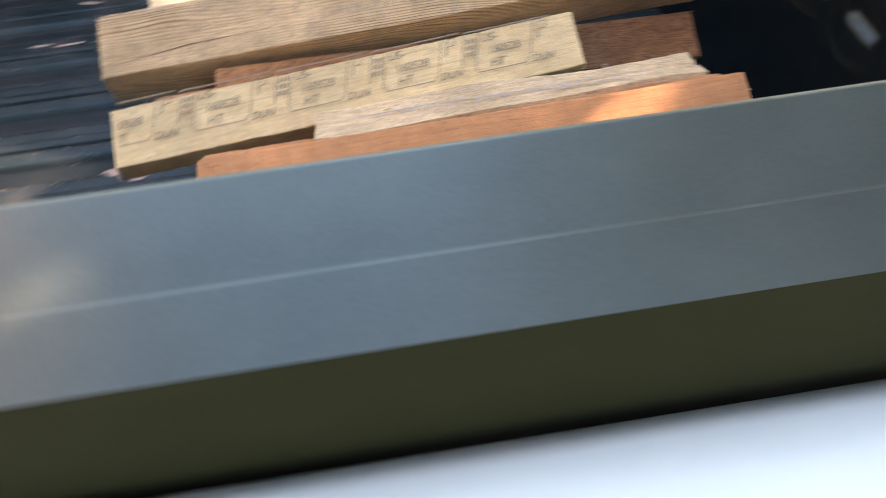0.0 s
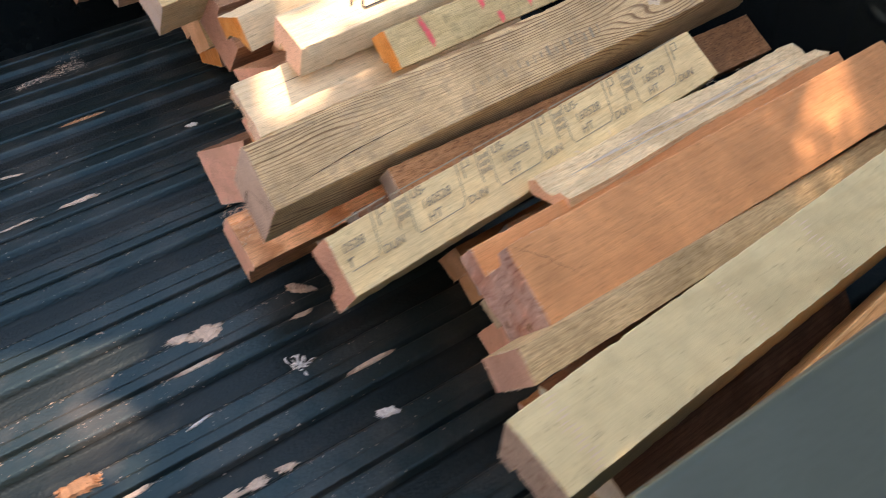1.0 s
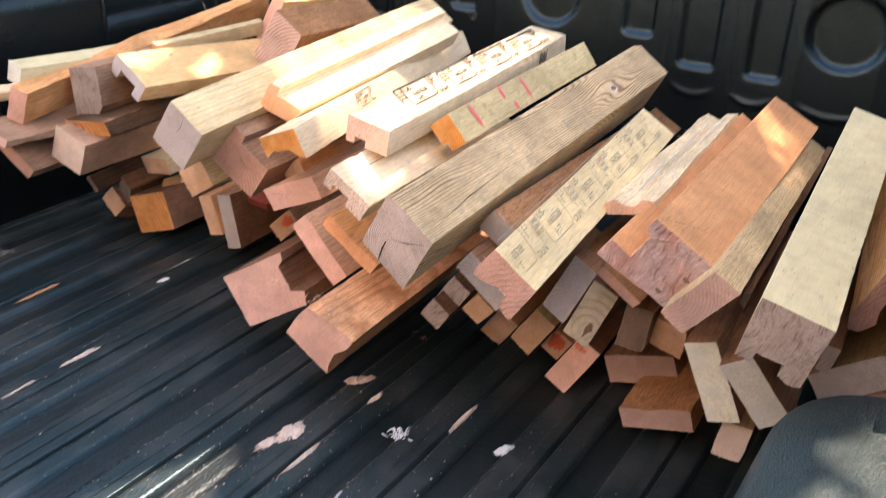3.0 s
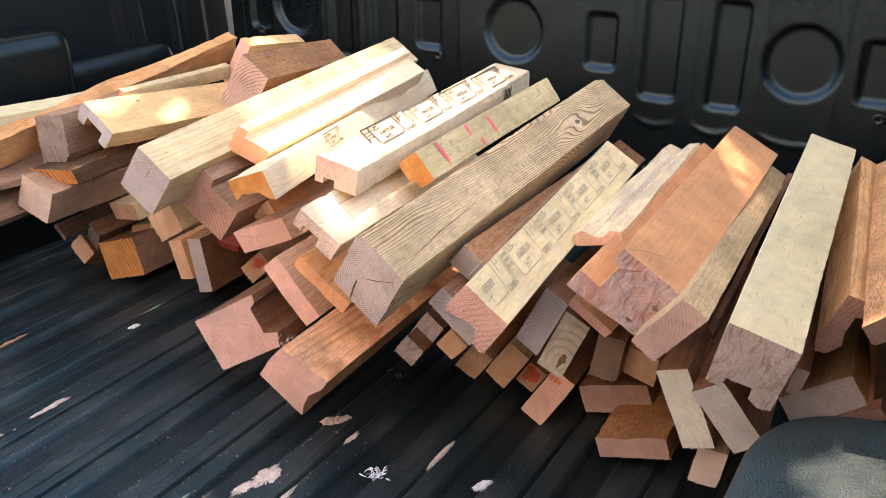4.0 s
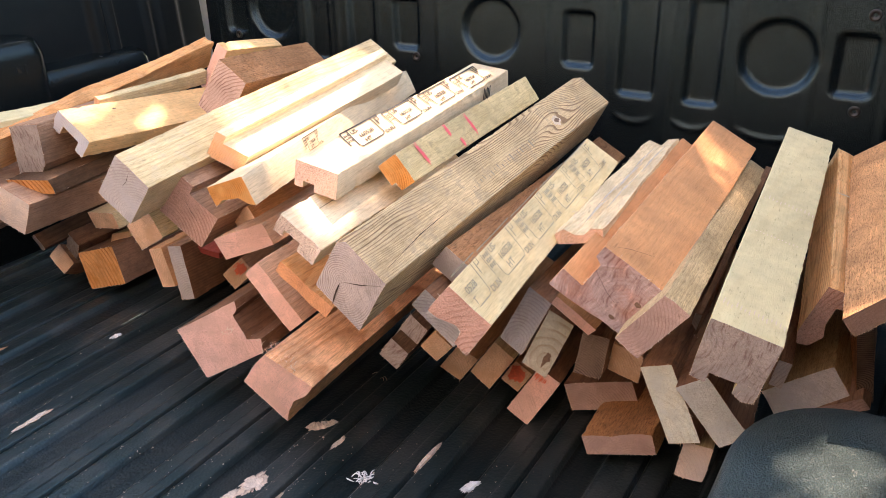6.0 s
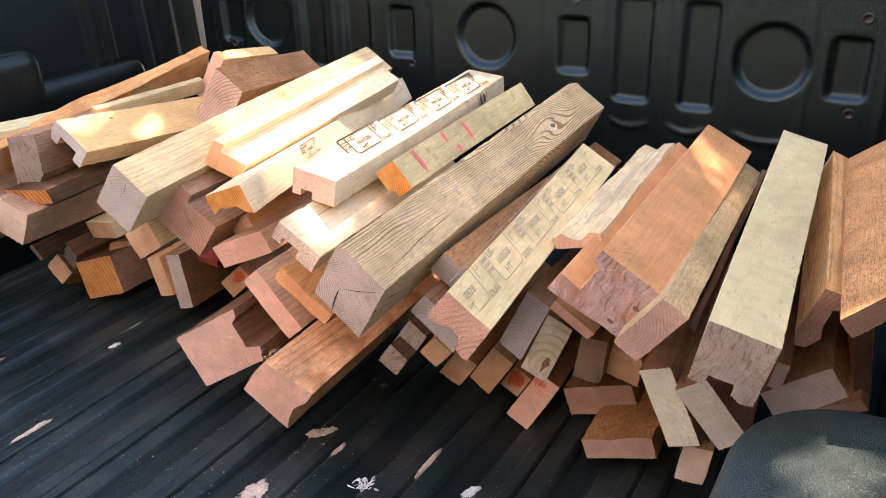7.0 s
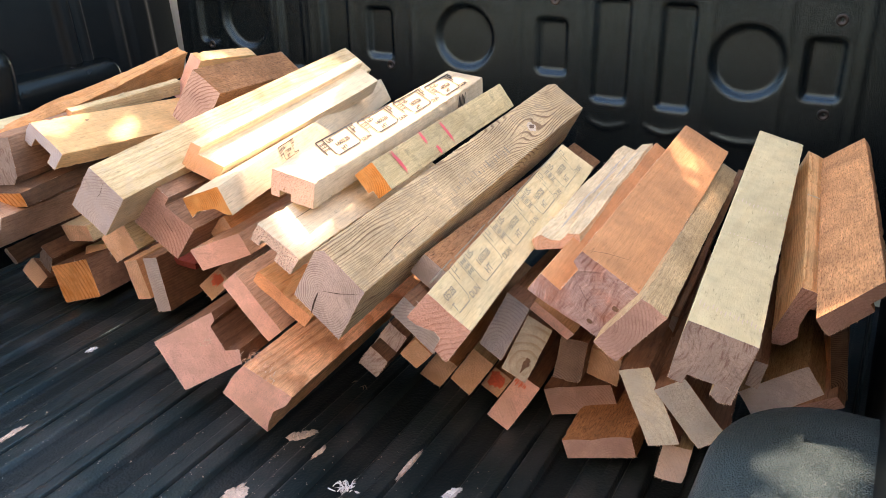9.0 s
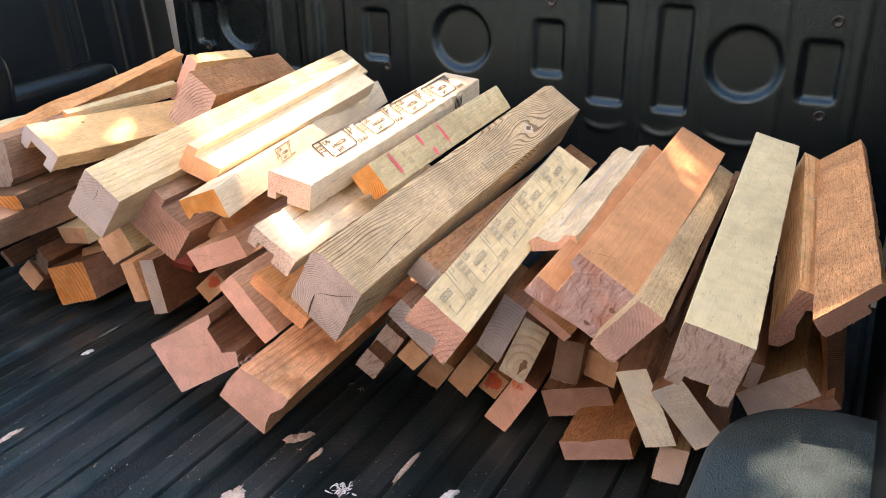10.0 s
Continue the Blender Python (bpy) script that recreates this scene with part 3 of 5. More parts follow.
for sy, sz in ((0.4626, 0.3263), (0.4593, 0.4756), (0.928, 0.4822), (1.279, 0.3372), (1.7597, 0.3427), (1.3073, 0.4822), (1.776, 0.4756)):
    bm = bmesh.new()
    ring = [[(0.0005 - h, r * math.cos(a), r * math.sin(a)) for a in [i * math.tau / 18 for i in range(18)]] for r, h in ((0.0095, 0.0), (0.0085, 0.0022), (0.0058, 0.0024), (0.0050, 0.0009), (0.0032, 0.0006), (0.0026, -0.0012))]
    vs = strip(bm, ring, closed=True)
    bm.faces.new(vs[-1])
    s = part("screw", bm, SCREW, tailgate, "recessed black screw with washer", smooth=True)
    s.location = (TAIL - 0.001, sy, sz)


def side_wall(y_in, sign, flutes, flare=0.028):
    """A bed side's liner: sloping slightly out of the bed, with upright flutes."""
    bm = bmesh.new()
    xs = [FRONT - 0.01 + i * 0.006 for i in range(int((TAIL + 0.036 - FRONT) / 0.006) + 2)]
    rows = []
    for z in (-0.02, 0.0, 0.02, 0.1, 0.2, 0.3, 0.4, 0.5, 0.54, 0.555):
        row = []
        for x in xs:
            d = 0.0
            for cx, w, h in flutes:
                d += h * (1 - ease((abs(x - cx) - w) / 0.012)) * ease((z - 0.03) / 0.05)
            row.append((x, y_in + sign * (d - flare * (max(0.0, z) / 0.555) ** 2), z))
        rows.append(row)
    strip(bm, rows)
    # body of the wall behind the liner
    strip(bm, [[(xs[0], y_in - sign * 0.08, -0.02), (xs[-1], y_in - sign * 0.08, -0.02)], [(xs[0], y_in - sign * 0.08, 0.555), (xs[-1], y_in - sign * 0.08, 0.555)]])
    return bm


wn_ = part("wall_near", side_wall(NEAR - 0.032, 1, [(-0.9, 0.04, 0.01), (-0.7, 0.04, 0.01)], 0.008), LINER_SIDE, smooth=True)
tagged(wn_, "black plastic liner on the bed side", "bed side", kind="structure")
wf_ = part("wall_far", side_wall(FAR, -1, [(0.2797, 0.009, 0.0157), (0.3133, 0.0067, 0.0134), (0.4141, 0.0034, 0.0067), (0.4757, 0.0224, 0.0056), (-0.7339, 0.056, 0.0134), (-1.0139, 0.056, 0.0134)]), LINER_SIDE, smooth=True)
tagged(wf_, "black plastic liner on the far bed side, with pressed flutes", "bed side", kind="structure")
bm = slab(FRONT - 0.06, FRONT, NEAR - 0.05, FAR + 0.05, -0.03, 0.6, 0.01)
tagged(part("wall_front", bm, LINER_WALL), "black plastic liner on the bed's front bulkhead", "bulkhead", kind="structure")

# galvanised posts seen through the gaps beside the tailgate
for name, yy in (("post_near", 0.304), ("post_far", 1.922)):
    bm = slab(TAIL + 0.056, TAIL + 0.096, yy - 0.014 - (0.1 if yy < 1 else 0), yy + (0.03 if yy < 1 else 0.12), -0.03, 0.57, 0.003)
    tagged(part(name, bm, PAINT), "white painted tailgate pillar beside the gate's gap", "pillar", kind="structure")


def wheel_well(x0, x1, y_wall, depth, top, sign, corner, spread=1.0):
    """A box over the wheel with a rounded plan and a rolled upper edge, standing out from the bed side."""
    bm = bmesh.new()
    plan = []
    for k in range(25):
        a = k / 24 * math.pi / 2
        plan.append((x1 - corner * (1 - math.sin(a) ** 0.9), depth * math.cos(a) ** 0.75 if k < 24 else 0.0))
    plan.reverse()
    full = plan + [(x1 - corner - k * 0.03, depth) for k in range(1, int((x1 - x0 - 2 * corner) / 0.03))] + [(x0 + (x1 - px), q) for px, q in reversed(plan)]
    mid = (x0 + x1) / 2
    rows = []
    for z, inset in ((-0.01, -0.030 * spread), (top * 0.3, -0.022 * spread), (top * 0.6, -0.012 * spread), (top - 0.034, -0.003), (top - 0.018, 0.0), (top - 0.009, 0.0035), (top - 0.003, 0.009), (top, 0.018), (top + 0.003, 0.045)):
        row = []
        for px, q in full:
            k = max(0.0, 1 - inset / depth)
            wob = 0.0015 * noise.noise(Vector((px * 14, z * 14, q * 20)))
            row.append((mid + (px - mid) * (1 - inset / (x1 - mid)), y_wall + sign * (q * k + wob), z + wob * 0.6))
        rows.append(row)
    rows.append([(x, y_wall, top + 0.006) for x, y, z in rows[-1]])
    strip(bm, rows)
    bmesh.ops.recalc_face_normals(bm, faces=bm.faces)
    return bm


well = part("wheel_well_near", wheel_well(-1.05, -0.080, NEAR - 0.038, 0.148, 0.196, 1, 0.125), LINER_WELL_LIT, smooth=True)
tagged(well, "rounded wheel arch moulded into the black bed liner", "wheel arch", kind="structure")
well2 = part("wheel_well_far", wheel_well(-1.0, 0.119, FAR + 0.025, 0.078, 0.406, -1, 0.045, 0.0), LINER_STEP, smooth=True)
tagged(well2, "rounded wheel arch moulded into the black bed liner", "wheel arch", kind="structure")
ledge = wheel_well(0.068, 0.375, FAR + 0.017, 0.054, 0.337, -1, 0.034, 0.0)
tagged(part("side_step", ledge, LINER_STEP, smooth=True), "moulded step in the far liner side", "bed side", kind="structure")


def rail(y_in, y_out):
    """Rail cap: flat top with a fine pressed crease, and rolled edges."""
    w = y_out - y_in
    prof = [(0.012, 0.545), (0.0, 0.552), (-0.002, 0.580), (0.006, 0.5865), (0.03, 0.5893)]
    prof += [(a, 0.589 + 0.0103 * a) for a in (0.06, 0.2, 0.34, 0.39)]
    prof += [(a, 0.589 + 0.0103 * a - d) for a, d in ((0.44, 0.00003), (0.54, 0.00025), (0.605, 0.00048), (0.611, 0.00048), (0.629, 0.00008), (0.632, 0.0))]
    prof += [(a, 0.589 + 0.0103 * a) for a in (0.635, 0.66, 0.7, 0.85, 0.94, 0.98, 1.0)]
    pts = [(y_in + w * a, z) for a, z in prof]
    bm = bmesh.new()
    strip(bm, [[(x, yy, z) for yy, z in pts] for x in (TAIL + 0.07, 0.2, 0.0, -0.3, -0.6, -0.9, FRONT - 0.06)])
    bmesh.ops.recalc_face_normals(bm, faces=bm.faces)
    return bm


def skirt(y_out, sign):
    bm = bmesh.new()
    strip(bm, [[(x, y_out + sign * d, z) for d, z in ((0.0, 0.5993), (0.0005, 0.598), (0.0008, 0.585), (0.0, 0.54), (0.004, 0.514), (0.02, 0.510))] for x in (TAIL + 0.07, 0.0, -0.5, -0.9, FRONT - 0.06)])
    bmesh.ops.recalc_face_normals(bm, faces=bm.faces)
    return bm


for name, yi, yo, sg in (("rail_cap_near", 0.320, 0.210, 1), ("rail_cap_far", 1.97, 2.080, -1)):
    cap = tagged(part(name, rail(yi, yo), CAP, smooth=True), "smooth grey plastic cap along the bed rail", "rail cap", kind="structure")
    part("skirt", skirt(yo, sg), LIP_GREENED, cap, "matte black lower lip, green reflection put into its colour", smooth=True)


def body_side(y0, sign):
    prof = [(0.012, 0.50), (0.0, 0.527), (0.012, 0.532), (0.035, 0.527), (0.06, 0.505), (0.078, 0.46), (0.088, 0.38), (0.092, 0.2), (0.085, 0.0), (0.06, -0.25), (0.02, -0.42)]
    bm = bmesh.new()
    strip(bm, [[(x, y0 - sign * d, z) for d, z in prof] for x in (TAIL + 0.085, 0.0, -0.5, -1.0, -1.4)])
    bmesh.ops.recalc_face_normals(bm, faces=bm.faces)
    return bm


tagged(part("body_side_near", body_side(0.207, 1), PAINT, smooth=True), "glossy white painted truck body side", "body panel", kind="structure")
tagged(part("body_side_far", body_side(2.083, -1), PAINT, smooth=True), "glossy white painted truck body side", "body panel", kind="structure")

bm = bmesh.new()
strip(bm, [[(x, yy, -0.78) for x in (-400, -6, 6, 400)] for yy in (-400, -6, 6, 400)])
tagged(part("ground", bm, CONCRETE), "pale concrete drive beside the truck", "ground", kind="structure")

# an unseen wall added behind the camera closes the place and bounces fill light
house = tagged(part("house", slab(-4.6, -4.35, -6.0, 8.5, -0.8, 6.5), STUCCO), "unseen peach wall added to bounce sunlight onto the sawn ends", "house", kind="structure")
part("plinth", slab(-4.35, -4.31, -6.0, 8.5, -0.79, -0.45, 0.01), CONCRETE, house)


def lathe(profile, n=40):
    """Turn a profile of (radius, y) about the y axis."""
    bm = bmesh.new()
    rows = [[(r * math.cos(a), y, r * math.sin(a)) for a in [k * math.tau / n for k in range(n)]] for r, y in profile]
    strip(bm, rows, closed=True)
    bmesh.ops.recalc_face_normals(bm, faces=bm.faces)
    return bm


# the rear wheels that carry the bed
for yy in (0.30, 1.98):
    wheel = tagged(new("wheel"), "black truck tyre on a steel rim under the bed", "wheel", "wheels of the truck")
    wheel.location = (-0.52, yy, -0.40)
    part("tyre", lathe([(0.22, -0.10), (0.30, -0.115), (0.36, -0.10), (0.379, -0.06), (0.38, 0.0), (0.379, 0.06), (0.36, 0.10), (0.30, 0.115), (0.22, 0.10)]), TYRE, wheel, smooth=True)
    part("rim", lathe([(0.02, -0.03), (0.10, -0.04), (0.17, -0.06), (0.205, -0.09), (0.222, -0.10), (0.222, 0.10), (0.205, 0.09), (0.02, 0.03)]), STEEL, wheel, smooth=True)
axle = lathe([(0.0, -0.76), (0.04, -0.76), (0.04, -0.12), (0.10, -0.06), (0.10, 0.06), (0.04, 0.12), (0.04, 0.76), (0.0, 0.76)], 16)
ax = tagged(part("axle", axle, TYRE, smooth=True), "dark steel axle between the rear wheels", "axle")
ax.location = (-0.52, 1.14, -0.40)
for yy in (0.62, 1.50):
    bm = slab(-1.3, 0.46, yy - 0.04, yy + 0.04, -0.30, -0.06, 0.01)
    tagged(part("chassis_rail", bm, TYRE), "dark steel chassis rail under the bed", "chassis", kind="structure")


# ---- the wood ----
BOX = [(0.5, 0.5), (-0.5, 0.5), (-0.5, -0.5), (0.5, -0.5)]


def dado(side, a, b, depth):
    """A box section with a channel cut into its top or bottom, from a to b across it."""
    if side == "bottom":
        return BOX[:3] + [(b, -0.5), (b, -0.5 + depth), (a, -0.5 + depth), (a, -0.5), BOX[3]]
    return [BOX[0], (a, 0.5), (a, 0.5 - depth), (b, 0.5 - depth), (b, 0.5)] + BOX[1:]


def rebate(corner, across, depth):
    """A box section with one corner cut away."""
    y, z = {"tl": (0.5, 0.5), "tr": (-0.5, 0.5), "br": (-0.5, -0.5), "bl": (0.5, -0.5)}[corner]
    sy, sz = (1 if y > 0 else -1), (1 if z > 0 else -1)
    cut = [(y - sy * across, z), (y - sy * across, z - sz * depth), (y, z - sz * depth)]
    if corner in ("tl", "br"):
        cut.reverse()
    out = []
    for p in BOX:
        out += cut if p == (y, z) else [p]
    return out


def frayed(ring, rng):
    """Short torn fibres in tufts round a sawn end."""
    bm = bmesh.new()
    mid = sum((Vector(p) for p in ring), Vector()) / len(ring)
    seed = rng.uniform(0, 50)
    for i, p in enumerate(ring):
        a, b = Vector(p), Vector(ring[(i + 1) % len(ring)])
        low = 1.0 if a.z < mid.z else 0.6
        for k in range(max(1, int((b - a).length / 0.0011))):
            c = a.lerp(b, rng.random())
            tuft = noise.noise(Vector((seed + c.x * 20, c.y * 60, c.z * 60)))
            if tuft < 0.02 or rng.random() > low:
                continue
            out = (c - mid).normalized()
            tip = c + Vector((-rng.uniform(0.0, 0.0018), 0, 0)) + out * rng.uniform(0.0002, 0.0017) * (3.0 if rng.random() < 0.06 else 1.0) + Vector((0, rng.uniform(-1, 1), rng.uniform(-1, 1))) * 0.0007
            side = Vector((0, -out.z, out.y)) * rng.uniform(0.00012, 0.0004)
            root = c - out * 0.0004
            vs = [bm.verts.new(q) for q in (root - side, root + side, tip, root + Vector((0.0012, 0, 0)))]
            for f in ((0, 1, 2), (1, 3, 2), (3, 0, 2)):
                bm.faces.new([vs[q] for q in f])
    return bm


def fuzzed(bm, rows, corners, rng):
    """Torn fibres in tufts along the long corners of a piece."""
    seed = rng.uniform(0, 50)
    mids = [sum((Vector(p) for p in r), Vector()) / len(r) for r in rows]
    for c in corners:
        for s in range(1, len(rows) - 1):
            a, b = Vector(rows[s][c]), Vector(rows[s + 1][c])
            for k in range(max(1, int((b - a).length / 0.0014))):
                p = a.lerp(b, rng.random())
                if noise.noise(Vector((seed + c * 3.1, p.x * 28, 1.7))) < 0.22 or rng.random() < 0.45:
                    continue
                out = p - mids[s]
                out.x = 0
                out.normalize()
                ln = rng.uniform(0.0015, 0.005)
                root = p - out * 0.0004
                tip = p + Vector((rng.choice((-1, 1)) * ln, 0, 0)) + out * rng.uniform(0.0, 0.0011)
                wide = Vector((0, -out.z, out.y)) * rng.uniform(0.0002, 0.00045)
                vs = [bm.verts.new(q) for q in (root - wide, root + wide, tip, root - out * 0.0006)]
                for f in ((0, 1, 2), (1, 3, 2), (3, 0, 2)):
                    bm.faces.new([vs[q] for q in f])
    return bm


def stick(name, at, ypr, whl, cut, side, end, label, category, section=None, wane=0.0, torn=0.0, near_rough=0.0, taper=1.0, group="offcuts in the load bed"):
    """A piece of sawn timber. at: middle of its near end; ypr: yaw, pitch, roll; whl: width, height, length;
    cut: slant of the near end across and upwards, and lean of the section."""
    w, h, length = whl
    rng = random.Random(name + label + str(at))
    sec = [(a * w, b * h) for a, b in (section or BOX)]
    # ease the corners
    ch = min(0.0008, 0.06 * min(w, h))
    pts = []
    n = len(sec)
    for i in range(n):
        p, a, b = Vector(sec[i]), Vector(sec[i - 1]), Vector(sec[(i + 1) % n])
        c = min(ch * rng.uniform(0.6, 1.6), 0.4 * (a - p).length, 0.4 * (b - p).length)
        if wane and i == 0:
            c = wane
        pts += [p + (a - p).normalized() * c, p + (b - p).normalized() * c]
    # points along the long sides, so that they can bow and tear
    full, sharp = [], set()
    for i, p in enumerate(pts):
        q = pts[(i + 1) % len(pts)]
        sharp.add(len(full))
        full.append(p)
        k = int((q - p).length / 0.014)
        full += [p.lerp(q, (j + 1) / (k + 1)) for j in range(k)]
    rows = []
    fine = max(12, int(length / 0.007)) if w > 0.025 and h > 0.02 else 16
    stations = [0.0, 0.004, 0.012] + [0.02 + i * (length - 0.032) / fine for i in range(fine + 1)] + [length - 0.008, length - 0.003, length]
    seed = rng.uniform(0, 60)
    bow, side_bow = rng.uniform(-1, 1) * 0.0012, rng.uniform(-1, 1) * 0.0012
    for s, x in enumerate(stations):
        t = x / length
        first, last = s == 0, s == len(stations) - 1
        row = []
        for j, p in enumerate(full):
            y, z = p.x + cut[2] * p.y, (p.y + h / 2) * (1 + (taper - 1) * t) - h / 2 + h * (1 - taper) * t
            k = (0.992 if first or last else 1.0)
            nz = noise.noise_vector(Vector((x * 9 + seed, y * 40, z * 40)))
            amp = 0.0005 + torn * (0.0035 if z > 0 else 0.0012)
            yy, zz = y * k + nz.y * amp + side_bow * math.sin(t * 3.1), z * k + nz.z * amp + bow * math.sin(t * 3.1)
            if torn and z > h * 0.3:
                zz += torn * 0.006 * noise.noise(Vector((x * 5 + seed, y * 130, 3.0)))
            if j in sharp:
                # dents and small chips along the corners
                chip = 1 - min(0.06, 0.0011 / min(w, h) * 2 * max(0.0, noise.noise(Vector((x * 75 + seed, j * 0.5, 4.0))) - 0.05) * 1.5)
                yy, zz = yy * chip, zz * chip
            xx = x + (1 - t) * (cut[0] * y + cut[1] * z)
            if first or s == 1:
                xx += (0.0007 + near_rough) * noise.noise(Vector((seed, y * 160, z * 160)))
            if last or s == len(stations) - 2:
                xx += (0.001 + torn * 0.010 + near_rough) * noise.noise(Vector((seed + 9, y * 150, z * 150)))
            row.append((xx, yy, zz))
        rows.append(row)
    bm = bmesh.new()
    vs = strip(bm, rows, closed=True)
    for cap in (vs[0], vs[-1]):
        f = bm.faces.new(cap)
        f.material_index = 1
    bmesh.ops.recalc_face_normals(bm, faces=bm.faces)
    bmesh.ops.triangulate(bm, faces=[f for f in bm.faces if len(f.verts) > 4])
    ob = part(name, bm, [W[side], E_[end]])
    ob.matrix_world = Matrix.Translation(at) @ Euler([radians(a) for a in (ypr[2], ypr[1], ypr[0])]).to_matrix().to_4x4()
    ob["cut"] = list(cut)
    if w > 0.03 and h > 0.024:
        tagged(part("frayed_edge", fuzzed(frayed(rows[0], rng), rows, sorted(sharp)[::2], rng), FRAY, ob), "torn pale fibres along the sawn edges", kind="stuff")
    if w > 0.05 and h > 0.03:
        tagged(part("frayed_edge", frayed(rows[-1], rng), FRAY, ob), "torn pale fibres along the far edge", kind="stuff")
    return tagged(ob, label, category, group)


def lettering(text, size, bold=0.0):
    """Flat letters in the built-in font, as a mesh, centred."""
    cu = bpy.data.curves.new("lettering", "FONT")
    cu.body, cu.size, cu.align_x, cu.align_y = text, size, "CENTER", "CENTER"
    cu.offset = bold
    ob = new("lettering", cu)
    bpy.context.view_layer.update()
    me = bpy.data.meshes.new_from_object(ob.evaluated_get(bpy.context.evaluated_depsgraph_get()))
    bm = bmesh.new()
    bm.from_mesh(me)
    bpy.data.objects.remove(ob)
    bpy.data.curves.remove(cu)
    bpy.data.meshes.remove(me)
    return bm


def flat_bars(rects):
    """Flat rectangles (x, y, width, height) as one mesh."""
    bm = bmesh.new()
    for x, y, w, h in rects:
        bm.faces.new([bm.verts.new((x + sx * w / 2, y + sy * h / 2, 0)) for sx, sy in ((-1, -1), (1, -1), (1, 1), (-1, 1))])
    return bm


def on_top(host, bm, x, y, z, mat, name, label="", turn=0.0, face="top"):
    ob = part(name, bm, mat, host, label)
    ob.matrix_local = pose(x, y, z, 0 if face == "top" else 90, 0, turn)
    return ob


tp = stick("board_offcut", (-0.1287, 1.0048, 0.3396), (4.4, -0.9, 6.3), (0.0686, 0.0317, 0.5546), (0.13, 0.23, 0.1), "white", "speckled", "pale sunlit pine board with black ink treatment stamps", "lumber", section=dado("bottom", 0.30, 0.02, 0.28))
big = stick("timber_offcut", (-0.2422, 0.8739, 0.2772), (-0.1, -3.2, 35.6), (0.0737, 0.0715, 0.6742), (0.06, 0.15, 0.13), "grey", "ringed", "weathered grey pine beam with bold grain and a knot", "lumber", wane=0.009)
pk = stick("board_offcut", (-0.0425, 0.9415, 0.3299), (0.1, -2.5, 53.4), (0.0439, 0.0353, 0.3871), (-0.06, 0.06, 0.02), "olive", "orange", "greenish pine board with fluorescent pink paint marks", "lumber", section=rebate("br", 0.3, 0.25))
us = stick("board_offcut", (-0.2253, 0.7477, 0.2585), (4.7, -2.0, 36.3), (0.0624, 0.0453, 0.4997), (0.11, 0.15, 0.06), "yellow", "russet", "yellow pine board with rows of faded ink stamps", "lumber", section=[(0.48, 0.46), (-0.5, 0.55), (-0.5, -0.5), (-0.2, -0.5), (-0.17, -0.16), (-0.03, -0.13), (0.32, -0.37), (0.52, -0.4)])
rough = stick("board_offcut", (-0.0137, 0.698, 0.2821), (2.7, 0.6, -13.3), (0.0611, 0.0207, 0.3971), (0.04, -0.08, -0.02), "torn", "speckled", "rough torn pale board with bark pockets on the pile", "lumber", torn=1.0, section=[(0.5, 0.2), (0.3, 0.5), (0.12, 0.1), (-0.1, 0.0), (-0.25, 0.5), (-0.5, 0.45), (-0.5, -0.5), (0.5, -0.5)])
red = stick("timber_offcut", (-0.1232, 0.6202, 0.2807), (1.7, -0.0, 27.3), (0.0869, 0.0718, 0.5208), (0.07, 0.09, -0.18), "red", "purple", "thick reddish fir beam with rough sawn purple end", "lumber", near_rough=0.001, section=[(0.42, 0.51), (-0.48, 0.51), (-0.55, -0.48), (0.57, -0.57), (0.58, -0.2), (0.25, -0.23), (0.28, 0.24), (0.4, 0.3)])
p44 = stick("timber_offcut", (-0.2167, 0.4703, 0.2901), (3.8, -0.2, 14.9), (0.062, 0.0682, 0.614), (0.0, -0.08, 0.05), "green", "taupe", "square pale greenish pine post with a splintered channel beneath", "lumber", near_rough=0.001, section=[(0.52, 0.48), (-0.53, 0.5), (-0.5, -0.54), (-0.32, -0.57), (-0.16, -0.48), (-0.18, -0.3), (0.24, -0.35), (0.26, -0.53), (0.49, -0.53)])
strip_r = stick("board_offcut", (-0.0272, 0.4132, 0.2578), (6.2, -1.3, 16.8), (0.03, 0.0604, 0.453), (-0.25, 0.04, -0.01), "banded", "russet", "narrow orange pine batten standing on edge", "lumber", section=[(0.46, 0.55), (-0.51, 0.45), (-0.54, 0.36), (-0.45, 0.17), (-0.16, 0.16), (-0.14, -0.2), (-0.32, -0.45), (0.02, -0.7), (0.4, -0.72), (0.58, -0.51)])
rt_red = stick("board_offcut", (-0.1029, 0.3636, 0.3138), (5.4, 1.6, -36.7), (0.067, 0.026, 0.5324), (-0.31, -0.44, -0.1), "coarse", "mauve", "rusty brown fir board leaning on the bed side", "lumber", section=rebate("br", 0.3, 0.4))
under_red = stick("board_offcut", (-0.1693, 0.5586, 0.2746), (3.7, 4.7, 30.1), (0.0303, 0.0786, 0.591), (0.14, -0.1, -0.12), "gold", "mauve", "stained greenish brown board under the red beam", "lumber")
brn = stick("board_offcut", (-0.12, 0.8097, 0.2557), (1.3, 1.9, 28.9), (0.0564, 0.0348, 0.5417), (0.1, -0.04, -0.13), "rust", "grey", "flat brown fir board between two beams", "lumber")
p1 = stick("timber_offcut", (-0.2412, 1.0047, 0.0981), (3.2, 0.4, 17.2), (0.0895, 0.0642, 0.35), (0.08, -0.05, -0.29), "streaked", "pink", "orange fir block with a fresh pink cut, lying on the liner", "lumber", section=[(0.4, 0.6), (-0.48, 0.62), (-0.47, 0.3), (-0.36, -0.04), (-0.38, -0.4), (-0.45, -0.68), (0.48, -0.44), (0.46, 0.2)])
